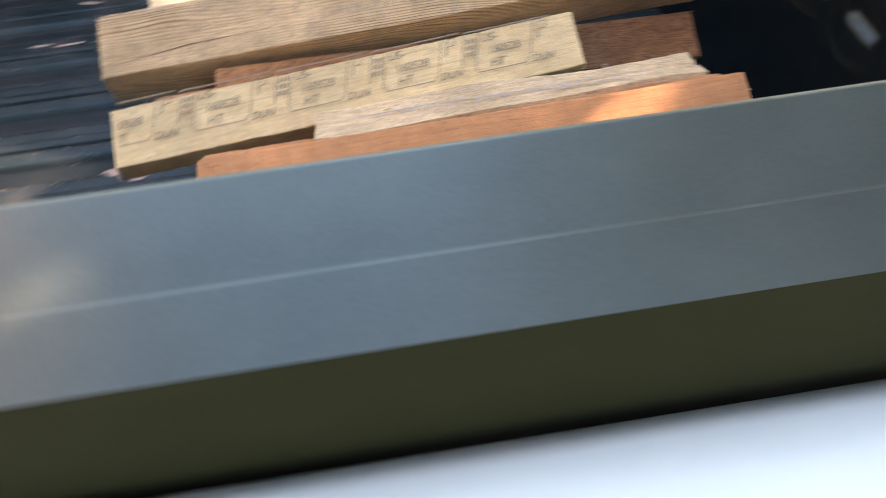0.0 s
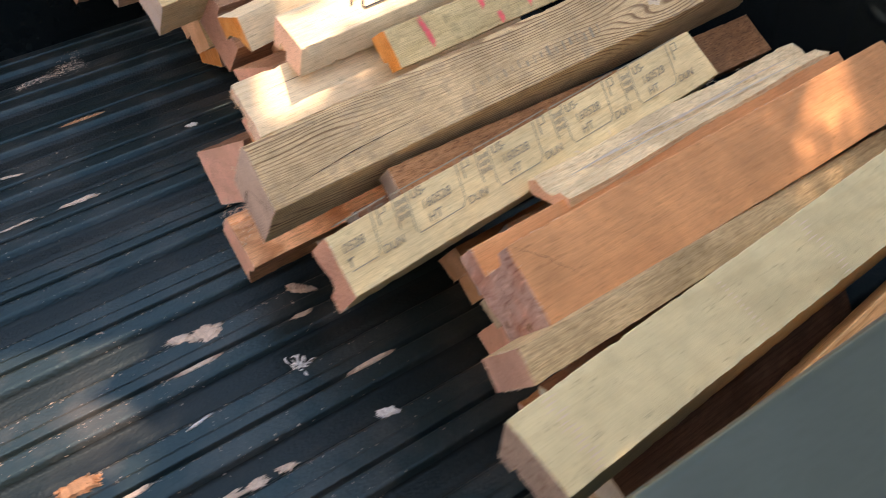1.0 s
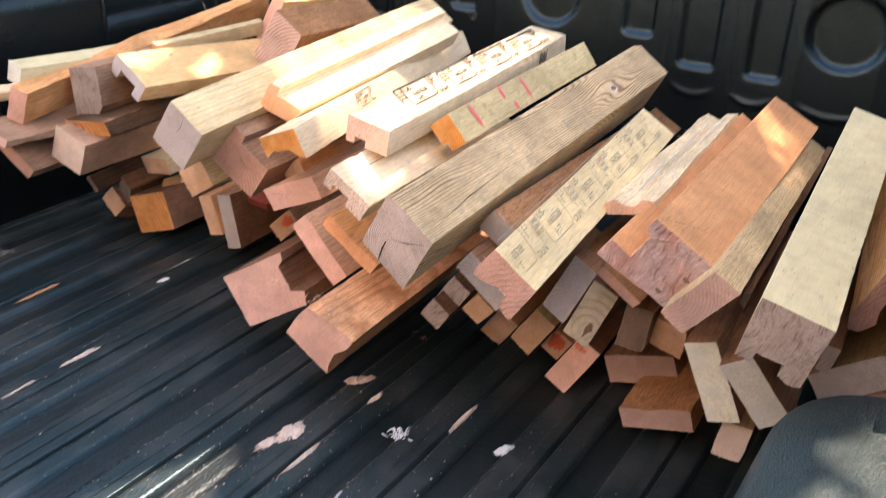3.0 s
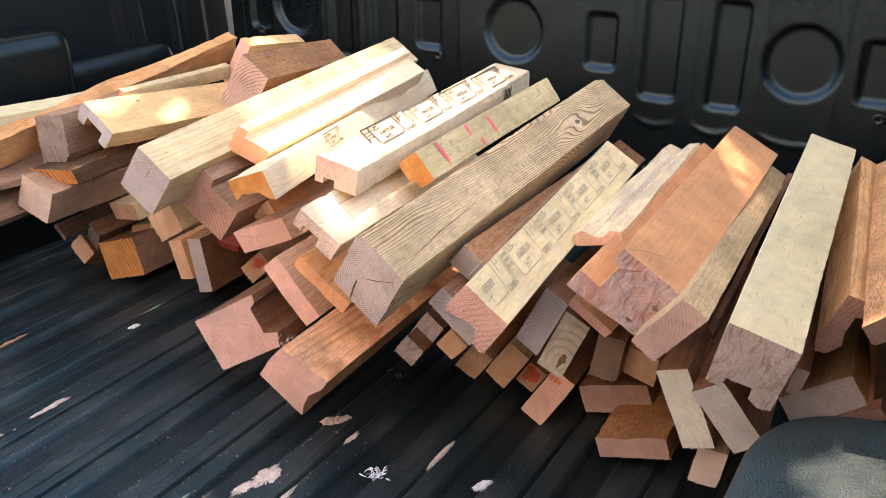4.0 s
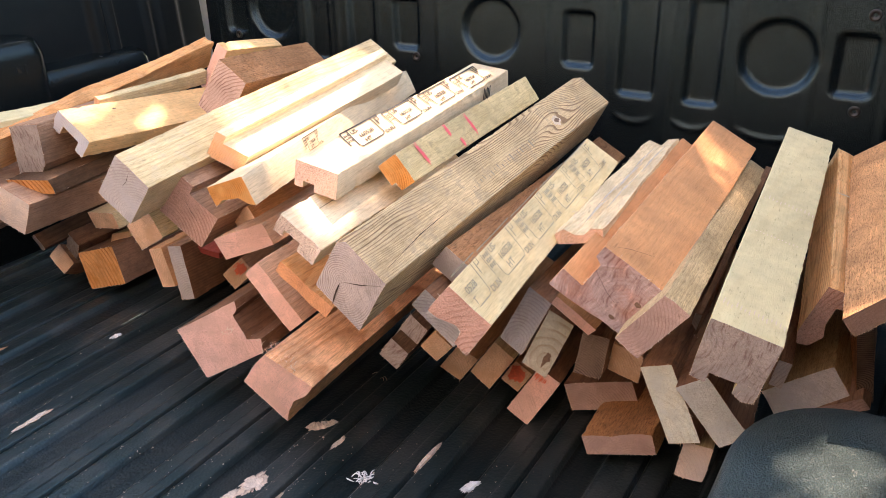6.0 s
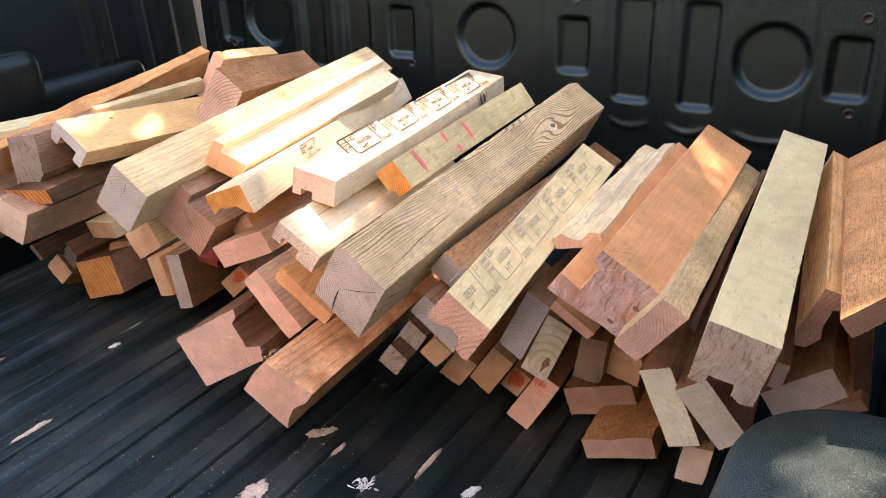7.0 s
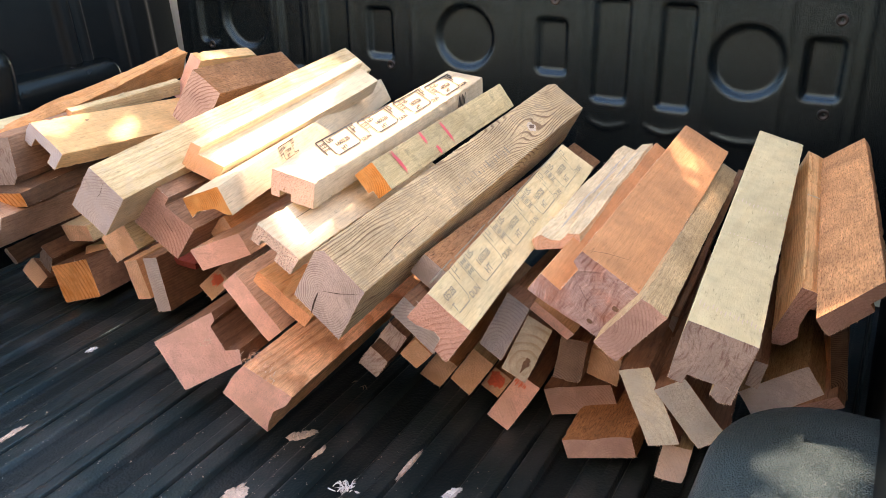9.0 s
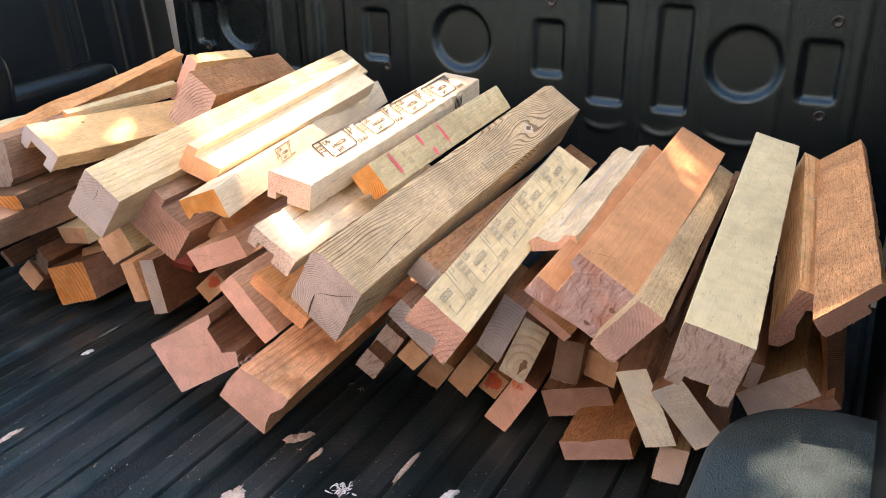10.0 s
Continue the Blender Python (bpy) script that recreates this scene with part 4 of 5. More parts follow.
p2 = stick("timber_offcut", (-0.1853, 1.1549, 0.0927), (7.0, 2.0, -28.8), (0.0889, 0.0783, 0.3), (-0.42, 0.02, 0.04), "brown", "pink", "fir block with a deep notch and pink sawn end", "lumber", section=[(0.5, 0.5), (-0.49, 0.52), (-0.46, 0.37), (-0.36, 0.3), (-0.36, -0.21), (-0.55, -0.3), (-0.47, -0.55), (0.48, -0.53)])
wht = stick("board_offcut", (-0.1984, 0.9833, 0.2902), (2.6, -0.2, 32.1), (0.0677, 0.0287, 0.36), (0.03, -0.05, -0.04), "white", "pitted", "pale pine board with a splintered sunlit end", "lumber", section=dado("bottom", 0.3, -0.1, 0.45), near_rough=0.002)
p3 = stick("board_offcut", (-0.1612, 1.0676, 0.1717), (3.9, 0.5, 50.1), (0.0996, 0.0294, 0.33), (-0.03, 0.1, 0.05), "pinkish", "pink", "tilted pink fir plank wedged under the pale board", "lumber")
org = stick("board_offcut", (-0.184, 0.9937, 0.2133), (2.5, 2.2, 29.2), (0.0926, 0.0178, 0.3), (0.07, 0.19, -0.06), "tangerine", "coral", "thin orange fir plank with a broken edge", "lumber", near_rough=0.002)
stain = stick("wood_block", (-0.0118, 1.2841, 0.0885), (3.9, 0.7, 44.9), (0.0325, 0.0517, 0.25), (-0.02, 0.15, -0.03), "pinkish", "tan", "small pine block marked with red paint", "lumber")
pinkb = stick("board_offcut", (-0.1223, 1.1494, 0.2198), (4.7, -0.1, -22.1), (0.0784, 0.0346, 0.3), (-0.25, -0.12, 0.02), "pinkish", "pink", "short plank with a clean pink sawn end", "lumber")
tp2 = stick("timber_offcut", (-0.1394, 1.1434, 0.2971), (9.2, -2.0, 60.9), (0.0389, 0.0625, 0.5424), (0.02, -0.06, -0.14), "white", "orange", "sunlit pine batten with a glowing orange cut end", "lumber", section=[(0.53, 0.54), (-0.59, 0.48), (-0.48, 0.31), (-0.19, 0.13), (-0.1, -0.33), (-0.28, -0.58), (0.48, -0.54)])
sm1 = stick("wood_block", (-0.069, 1.1986, 0.227), (4.2, 0.3, -32.8), (0.0341, 0.0218, 0.2), (-0.16, -0.02, -0.0), "orange", "tan", "small square batten end between larger pieces", "lumber")
g44 = stick("timber_offcut", (-0.1947, 1.2901, 0.296), (0.5, -4.4, 35.6), (0.0658, 0.0781, 0.6177), (0.01, 0.09, -0.04), "pale", "smooth", "long pale pine beam with a grey square end", "lumber", near_rough=0.0006)
rab = stick("board_offcut", (-0.0687, 1.2106, 0.3251), (-4.3, -7.4, 27.7), (0.0563, 0.0452, 0.3773), (-0.25, 0.15, -0.1), "white", "amber", "sunlit pine moulding with a stepped section", "lumber", section=rebate("tr", 0.72, 0.3))
b24 = stick("timber_offcut", (-0.129, 1.2398, 0.251), (3.1, 0.6, 31.7), (0.0857, 0.0724, 0.42), (0.01, 0.11, -0.04), "umber", "russet", "brown fir beam with a channel cut in its top", "lumber", section=rebate("tr", 0.66, 0.2))
prof = stick("board_offcut", (-0.0963, 1.5241, 0.3156), (2.6, 6.6, 27.2), (0.0871, 0.0302, 0.3408), (0.11, 0.17, -0.06), "honey", "smooth", "sunlit pine board with a deep groove beneath", "lumber", section=dado("bottom", 0.22, -0.28, 0.5), near_rough=0.001)
drk = stick("timber_offcut", (0.122, 1.406, 0.3417), (11.1, 5.6, 39.9), (0.0609, 0.0993, 0.2995), (-0.06, -0.08, 0.1), "rust", "striped", "dark brown stained fir beam with striped end grain", "lumber")
yb = stick("board_offcut", (0.26, 1.5605, 0.3415), (7.6, 7.6, 30.0), (0.027, 0.1, 0.185), (0.05, -0.05, 0.0), "honey", "pink", "short yellowish board on edge against the tailgate", "lumber")
yb2 = stick("board_offcut", (0.2558, 1.4694, 0.3636), (-0.6, 3.4, 10.6), (0.04, 0.0119, 0.1693), (-0.03, 0.06, -0.02), "green", "pale", "thin pale board end against the tailgate", "lumber")
wedge = stick("lath", (-0.2206, 1.6418, 0.2781), (5.0, -5.9, 26.9), (0.0274, 0.0672, 0.6004), (-0.27, 0.04, -0.06), "tangerine", "pink", "long tapering orange lath with a ragged edge on the pile", "lath", torn=1.0, taper=0.95)
lft = stick("timber_offcut", (-0.1308, 1.5892, 0.2854), (4.8, -0.3, -7.7), (0.0505, 0.0889, 0.3), (-0.236, -0.13, -0.244), "umber", "taupe", "short fir beam with a rounded barky underside", "lumber", section=[(0.5, 0.5), (-0.5, 0.5), (-0.5, -0.25), (-0.3, -0.42), (0.0, -0.5), (0.5, -0.46)])
pale = stick("board_offcut", (-0.2036, 1.6603, 0.3228), (2.2, 3.9, 8.3), (0.0424, 0.0294, 0.2696), (0.16, 0.18, -0.02), "green", "pale", "pale thin board at the edge of the pile", "lumber")
slat = stick("lath", (0.0, 1.575, 0.331), (0.9, 0.7, 16.0), (0.0139, 0.0278, 0.25), (0.04, -0.07, 0.02), "pale", "tan", "narrow pale lath on the pile", "lath")
plat = stick("lath", (-0.3, 1.775, 0.272), (-24.0, -2.0, 20.0), (0.022, 0.018, 0.14), (0.0, 0.0, 0.0), "white", "pinkl", "pale lath end lying against the far bed side", "lath")
owe = stick("board_offcut", (-0.154, 1.568, 0.2373), (4.6, -1.7, -3.7), (0.0815, 0.0263, 0.3), (-0.17, -0.28, 0.01), "dark", "flame", "dark split slab with an orange broken end", "lumber")
gblk = stick("timber_offcut", (-0.1861, 1.5825, 0.2056), (1.2, 0.3, 22.5), (0.0632, 0.0614, 0.3), (-0.11, 0.05, -0.03), "umber", "pinkl", "square fir batten with a pink end", "lumber")
fl1 = stick("board_offcut", (-0.2383, 1.6497, 0.1927), (4.9, 0.4, 44.7), (0.0709, 0.0208, 0.3), (-0.11, 0.21, -0.01), "umber", "russet", "tilted brown plank at the end of the pile", "lumber")
fl0 = stick("board_offcut", (-0.2694, 1.6457, 0.2433), (1.8, 3.8, 8.9), (0.0876, 0.0114, 0.3), (0.07, 0.36, -0.07), "umber", "pink", "brown plank resting on another plank", "lumber")
ogr = stick("wood_block", (-0.0627, 1.5656, 0.0536), (3.3, 0.5, -18.0), (0.09, 0.0696, 0.3), (-0.06, 0.05, -0.0), "brown", "flame", "fir block with bright orange end grain on the liner", "lumber")
ylb = stick("wood_block", (-0.1318, 1.3421, 0.1991), (3.8, 0.5, -32.1), (0.0529, 0.0445, 0.3), (-0.08, 0.01, 0.02), "pale", "tan", "small yellow pine block under the beams", "lumber")
st1 = stick("lath", (-0.0384, 1.4356, 0.0741), (3.6, 0.2, -16.3), (0.0288, 0.0718, 0.3), (-0.08, 0.02, 0.0), "orange", "tan", "thin slat standing on edge under the pile", "lath")
st2 = stick("board_offcut", (-0.0278, 1.4025, 0.0678), (3.0, 0.5, -13.0), (0.0309, 0.0973, 0.33), (-0.02, 0.05, -0.02), "brown", "smooth", "dark plank standing on edge with a grey end", "lumber")
spl1 = stick("lath", (-0.0532, 1.5459, 0.1455), (3.6, -0.9, -6.0), (0.0538, 0.0314, 0.25), (-0.11, -0.17, 0.04), "pale", "tan", "thin pine splint between lower blocks", "lath")
spl2 = stick("lath", (-0.0135, 1.5634, 0.0933), (2.3, 3.4, -14.7), (0.0417, 0.0173, 0.25), (-0.21, 0.47, -0.06), "yellow", "tan", "thin yellow splint between lower blocks", "lath")
dred = stick("lath", (0.014, 1.3878, 0.0951), (3.4, -1.7, 8.9), (0.0649, 0.0127, 0.3), (-0.1, -0.19, 0.01), "maroon", "maroon", "thin dark red strip under a beam", "lath")
tri1 = stick("lath", (-0.0571, 1.6863, 0.0408), (3.9, 24, 38.1), (0.0467, 0.0333, 0.25), (-0.16, 0.01, -0.01), "brown", "tan", "narrow batten low in the pile", "lath")
tri2 = stick("lath", (-0.0459, 1.662, 0.0679), (1.3, -0.8, 36.9), (0.0339, 0.0462, 0.25), (0.09, -0.18, 0.02), "brown", "taupe", "narrow batten low in the pile", "lath")
dgray = stick("board_offcut", (-0.1582, 0.8107, 0.2096), (3.3, 0.6, 37.1), (0.0712, 0.0293, 0.4), (0.04, 0.09, 0.01), "brown", "smooth", "grey plank tilted under the stamped board", "lumber")
# the next two get darker wood for the shade inside the pile
olv1 = stick("wood_block", (-0.0822, 0.9025, 0.1223), (2.9, 0.9, 31.7), (0.0325, 0.0433, 0.3), (0.05, 0.14, -0.02), "dark", "taupe", "dark batten end deep in the pile", "lumber")
olv2 = stick("wood_block", (-0.1077, 0.9137, 0.1006), (2.5, -0.1, 32.6), (0.0317, 0.0378, 0.3), (0.04, -0.04, -0.02), "dark", "taupe", "dark batten end deep in the pile", "lumber")
ora1 = stick("wood_block", (-0.0133, 0.8676, 0.0469), (3.6, 1.0, 29.6), (0.0349, 0.0432, 0.35), (-0.05, 0.21, -0.07), "orange", "tan", "small orange batten end low in the pile", "lumber")
ora0 = stick("wood_block", (-0.0937, 0.8555, 0.1215), (3.1, -0.6, 39.6), (0.0303, 0.0386, 0.35), (-0.05, -0.06, -0.03), "orange", "tan", "small orange batten end low in the pile", "lumber")
yel1 = stick("wood_block", (-0.0175, 0.8124, 0.0627), (3.1, 1.3, 30.7), (0.036, 0.0584, 0.35), (0.05, 0.21, -0.02), "pale", "tan", "small yellow batten end low in the pile", "lumber")
stn2 = stick("wood_block", (0.0127, 0.7885, 0.0346), (3.1, 0.5, 30.2), (0.0301, 0.0394, 0.35), (0.01, 0.07, -0.02), "orange", "tan", "small batten end marked with red paint", "lumber")
pnk2 = stick("board_offcut", (-0.029, 0.7438, 0.0419), (3.0, -0.0, 28.6), (0.0352, 0.0692, 0.3499), (0.03, 0.41, -0.03), "brown", "pink", "pink plank end standing on edge on the liner", "lumber", near_rough=0.001)
gyl = stick("board_offcut", (-0.0376, 0.7546, 0.1605), (1.9, 2.5, 21.2), (0.0371, 0.0699, 0.38), (0.22, 0.46, 0.01), "pinkish", "smooth", "plank on edge with a half grey, half yellow end", "lumber")
knot = stick("board_offcut", (-0.0444, 0.72, 0.1395), (3.1, 0.5, 21.7), (0.0366, 0.0733, 0.38), (0.08, 0.38, 0.04), "brown", "knotty", "plank on edge with a dark knot in its end", "lumber")
ord = stick("lath", (-0.0622, 0.6811, 0.1995), (2.4, -1.2, 33.8), (0.0613, 0.0155, 0.4), (-0.01, -0.16, -0.03), "orange", "pink", "thin orange strip under the red beam", "lath")
deg = stick("wood_block", (-0.0452, 0.6609, 0.1412), (3.0, 0.8, 3.5), (0.0346, 0.0564, 0.35), (-0.02, 0.13, -0.06), "brown", "dark", "dark batten end with coarse grain", "lumber", near_rough=0.0015)
orb = stick("wood_block", (-0.0232, 0.6242, 0.1291), (1.7, -0.2, 8.4), (0.041, 0.0405, 0.35), (0.1, -0.03, 0.05), "orange", "tan", "orange batten end beside a dark one", "lumber")
flt = stick("board_offcut", (0.0049, 0.6607, 0.0501), (1.4, 0.5, -12.5), (0.0891, 0.0414, 0.35), (-0.21, 0.0, 0.11), "brown", "mauve", "flat brown plank lying level near the liner", "lumber")
bot = stick("board_offcut", (-0.0671, 0.6104, 0.0383), (2.4, 0.1, -14.2), (0.0864, 0.0283, 0.3), (-0.14, -0.01, 0.08), "rust", "mauve", "split brown plank lying flat on the liner", "lumber", torn=0.5)
stk1 = stick("board_offcut", (-0.1201, 0.5424, 0.1563), (2.3, -0.1, -24.3), (0.0371, 0.094, 0.35), (0.08, 0.08, 0.04), "brown", "pale", "plank on edge with a pale greenish cut end", "lumber")
stk2 = stick("board_offcut", (-0.1207, 0.4965, 0.1619), (4.7, 0.3, -29.3), (0.0342, 0.0907, 0.35), (-0.21, -0.18, 0.08), "brown", "chalk", "leaning plank on edge with a pale cut end", "lumber")
bsm = stick("wood_block", (-0.1136, 0.5109, 0.0856), (4.0, 0.4, 4.8), (0.0321, 0.0444, 0.3), (-0.1, 0.15, -0.05), "pale", "pinkl", "small square pine batten end beside the wheel arch", "lumber")
gryf = stick("timber_offcut", (-0.002, 0.4194, 0.1388), (3.0, 1.6, -33.8), (0.0829, 0.0407, 0.35), (-0.16, 0.13, 0.03), "gold", "ash", "brown beam with a smooth grey end beside the wheel arch", "lumber")
dkr = stick("board_offcut", (0.005, 0.3671, 0.1889), (10.2, -3.6, -14.3), (0.018, 0.1269, 0.35), (-0.37, -0.28, -0.06), "coarse", "dark", "dark brown plank on edge by the bed side", "lumber")
gsm = stick("wood_block", (-0.0208, 0.4478, 0.1685), (3.7, 0.5, 13.0), (0.0148, 0.0335, 0.3), (-0.04, 0.1, 0.01), "brown", "grey", "small grey batten end under the pale post", "lumber")
rdb = stick("wood_block", (-0.0854, 0.5545, 0.1627), (1.8, -6.0, -28.4), (0.0507, 0.039, 0.0584), (0.35, 0.05, 0.0), "brown", "mauve", "short reddish block behind the pale planks", "lumber")
thin = stick("lath", (-0.0194, 0.5495, 0.1979), (1.9, -4.2, 14.1), (0.0079, 0.0568, 0.444), (-0.06, -0.31, -0.0), "brown", "grey", "thin barky strip beside the pale post", "lath", torn=0.5)
ltr = stick("lath", (-0.0968, 1.6804, 0.0914), (0.6, -2.5, 54.1), (0.0301, 0.0288, 0.25), (-0.08, -0.35, -0.05), "dark", "taupe", "thin dark strip low in the pile", "lath")
lrd = stick("board_offcut", (-0.0031, 0.3874, 0.1292), (2.9, -1.3, -34.6), (0.0729, 0.0167, 0.25), (0.08, -0.12, 0.07), "umber", "mauve", "reddish board lying beside the wheel arch", "lumber")


# ---- marks on the wood ----
def stroke(points, width):
    """A thin line of ink along the points."""
    bm = bmesh.new()
    rows = []
    for i, (x, y) in enumerate(points):
        (x0, y0), (x1, y1) = points[max(i - 1, 0)], points[min(i + 1, len(points) - 1)]
        n = Vector((y0 - y1, x1 - x0)).normalized() * width / 2
        rows.append([(x - n.x, y - n.y, 0), (x + n.x, y + n.y, 0)])
    strip(bm, rows)
    return bm


def stamp(host, x, y, z, k, ink, bold=0.0, slant=0.3, pen=0.0011):
    """One treatment stamp: a framed code with cut corners, a mark on either side and a short word below. k: size, slant: lean of the print."""
    def put(bm, name):
        for v in bm.verts:
            v.co = ((v.co.x + slant * v.co.y) * k, v.co.y * k, 0)
        # the sawn end cuts the print off
        bmesh.ops.bisect_plane(bm, geom=bm.verts[:] + bm.edges[:] + bm.faces[:], plane_co=(0.013 - x, 0, 0), plane_no=(-1, 0.12, 0), clear_outer=True)
        return on_top(host, bm, x, y, z, ink, name)

    for text, size, dx, dy in (("US-", 0.0122, -0.018, 0.0142), ("160528", 0.0122, 0.0, 0.0), ("HT", 0.0122, -0.006, -0.0142), ("DUN", 0.0110, 0.046, -0.0195)):
        bm = lettering(text, size, bold)
        bmesh.ops.translate(bm, verts=bm.verts, vec=(dx, dy, 0))
        put(bm, "ink_letters")
    put(stroke([(-0.031, 0.023), (-0.031, -0.016), (-0.027, -0.0215), (0.026, -0.0215), (0.031, -0.016), (0.031, 0.0), (0.031, 0.023)], pen), "ink_frame")
    put(stroke([(-0.047, 0.0245), (0.0, 0.0240), (0.050, 0.0245)], pen * 1.3), "ink_frame")
    put(stroke([(-0.047, 0.0245), (-0.047, 0.005), (-0.046, -0.010)], pen), "ink_frame")
    put(stroke([(0.038, 0.002), (0.038, 0.012), (0.038, 0.020), (0.046, 0.020), (0.046, 0.012), (0.040, 0.012)], pen * 1.3), "ink_mark")
    tagged(put(flat_bars([(-0.043 + 0.0042 * i, 0.014 - 0.007 * j, 0.0026, 0.0052 - 0.0012 * ((i + j) % 2)) for i in range(3) for j in range(3)]), "ink_smudge"), "small smudged ink marks", kind="stuff")


def size_of(host):
    box = [Vector(c) for c in host.bound_box]
    return max(c.x for c in box), max(c.y for c in box), max(c.z for c in box)


length, half, up = size_of(tp)
for i in range(4):
    stamp(tp, 0.140 + i * 0.1075, 0.0105 - i * 0.0035, up + 0.0010, 1.03, INK, 0.00045, 0.75, 0.0027)
on_top(tp, flat_bars([(-0.012 + i * 0.006, 0.002 * (-1) ** i, 0.0035, 0.020) for i in range(5)]), length - 0.10, -half - 0.0006, 0.0, INK, "ink_mark", "smudged black ink mark", face="side")
length, half, up = size_of(us)
for i in range(5):
    stamp(us, 0.019 + i * 0.1, 0.0125 - i * 0.0014, up + 0.0008, 0.97, INK_FADED, 0.00015)
length, half, up = size_of(big)
for i in range(19):
    on_top(big, flat_bars([(0, 0, 0.0012 + 0.0012 * ((i * 7) % 3) * i / 18, 0.004 + 0.006 * i / 18 + 0.003 * (i % 2))]), 0.24 + i * 0.0100, -0.008 + 0.0012 * ((i * 5) % 4), up + 0.0005, INK_FADED, "ink_smudge", turn=-8)
length, half, up = size_of(tp2)
stamp(tp2, 0.172, 0.003, up + 0.0010, 0.46, INK, 0.0004, 0.3, 0.002)


def blob(rx, ry, seed, ragged=0.25, n=28):
    """A flat ragged patch."""
    bm = bmesh.new()
    pts = []
    for i in range(n):
        a = i * math.tau / n
        q = Vector((math.cos(a), math.sin(a), seed * 2.3))
        r = 1 + ragged * (1.2 * noise.noise(q * 1.4) + noise.noise(q * 4.5))
        pts.append(bm.verts.new((rx * r * math.cos(a), ry * r * math.sin(a), 0)))
    bmesh.ops.triangulate(bm, faces=[bm.faces.new(pts)])
    return bm


def sliver(points, width, seed):
    """A thin split that follows the points and narrows towards both ends."""
    rng = random.Random(seed)
    bm = bmesh.new()
    rows = []
    for (x0, y0), (x1, y1) in zip(points, points[1:]):
        for k in range(6):
            t = k / 6
            rows.append((x0 + (x1 - x0) * t, y0 + (y1 - y0) * t))
    rows.append(points[-1])
    d = Vector((points[-1][0] - points[0][0], points[-1][1] - points[0][1])).normalized()
    n = len(rows) - 1
    strip(bm, [[(x + s * -d.y * w, y + s * d.x * w, 0) for s in (-1, 1)] for (x, y), w in ((p, width * (0.15 + math.sin(math.pi * i / n)) * rng.uniform(0.6, 1.2)) for i, p in enumerate(rows))])
    return bm


length, half, up = size_of(pk)
for x0, tilt, ln in ((0.045, 12, 0.040), (0.120, 8, 0.024), (0.138, 8, 0.016), (0.178, 10, 0.040)):
    for j in range(3):
        on_top(pk, sliver([(0, -ln * (0.5 - 0.05 * j)), (0.0005, 0), (0, ln * (0.5 - 0.06 * ((j + 1) % 3)))], 0.0015, j + int(ln * 900)), x0 - 0.0018 + 0.0018 * j, 0.004 if ln > 0.03 else (0.014 if ln > 0.02 else -0.012), up + 0.0006, PINK, "paint_stripe", "fluorescent pink paint stripe", turn=tilt)


length, half, up = size_of(p44)
for x0, count in ((0.022, 15), (0.300, 13)):
    for i in range(count):
        on_top(p44, sliver([(0, 0), (0.005, 0.0004), (0.009 + 0.002 * (i % 3), 0)], 0.0005, 500 + i), x0 + 0.0016 * (i % 4), -0.028 + 0.056 * i / (count - 1), up + 0.0004, FRAY, "planer_mark")


def on_end(host, bm, y, z, mat, name, label):
    """Lay a flat patch on the sawn near end of a piece, which may be cut aslant."""
    c0, c1, lean = host["cut"]
    for v in bm.verts:
        yy, zz = y + v.co.x, z + v.co.y
        v.co = Vector((c0 * yy + c1 * zz - 0.0008, yy, zz))
    return part(name, bm, mat, host, label)


def brushed(host, y, z, wide, high, count, seed):
    """Thin red streaks of marking paint, broken by the rough wood."""
    rng = random.Random(seed)
    for i in range(count):
        yy = y + wide * (i / (count - 1) - 0.5) + rng.uniform(-0.0006, 0.0006)
        top, low = high * rng.uniform(0.25, 0.55), -high * rng.uniform(0.2, 0.55)
        on_end(host, sliver([(yy, z + low), (yy + rng.uniform(-0.001, 0.001), z), (yy, z + top)], rng.uniform(0.0005, 0.0012), seed + i), 0, 0, RED_STAIN, "paint_mark", "red paint streak")


def torn_tuft(host, x, y, z, deep, wide, count, seed, reach=0.007):
    """Torn fibres that lift off the wood beside a cut, in one loose tuft."""
    rng = random.Random(seed)
    bm = bmesh.new()
    for i in range(count):
        c = Vector((x + abs(rng.gauss(0, 0.5)) * deep, y + rng.uniform(-0.5, 0.5) * wide, z))
        a, ln = rng.gauss(0.0, 0.8), rng.uniform(0.35, 1.0) * reach
        d = Vector((-math.cos(a), math.sin(a), rng.uniform(0.05, 0.45)))
        side = Vector((-d.y, d.x, 0)).normalized() * rng.uniform(0.0002, 0.0007)
        strip(bm, [[c - side, c + side], [c + d * ln * 0.5 - side * 0.8, c + d * ln * 0.5 + side * 0.8 + Vector((0, 0, 0.0004))], [c + d * ln - side * 0.2 - Vector((0, 0, 0.001)), c + d * ln + side * 0.2 - Vector((0, 0, 0.001))]])
    tagged(part("torn_fibre", bm, TORN_FIBRE, host), "tuft of torn pink fibres by the cut", kind="stuff")


length, half, up = size_of(p1)
torn_tuft(p1, 0.008, 0.014, up - 0.0015, 0.030, 0.034, 110, 61)
brushed(stain, 0.004, 0.010, 0.016, 0.026, 9, 100)
brushed(stn2, 0.001, 0.004, 0.018, 0.024, 9, 200)
brushed(pnk2, 0.006, 0.024, 0.014, 0.012, 7, 300)
on_end(stn2, blob(0.011, 0.013, 41, 0.4), 0.002, 0.004, RED_STAIN, "paint_mark", "patch of red marking paint")
on_end(stain, blob(0.008, 0.012, 42, 0.5), 0.004, 0.010, RED_STAIN, "paint_mark", "patch of red marking paint")
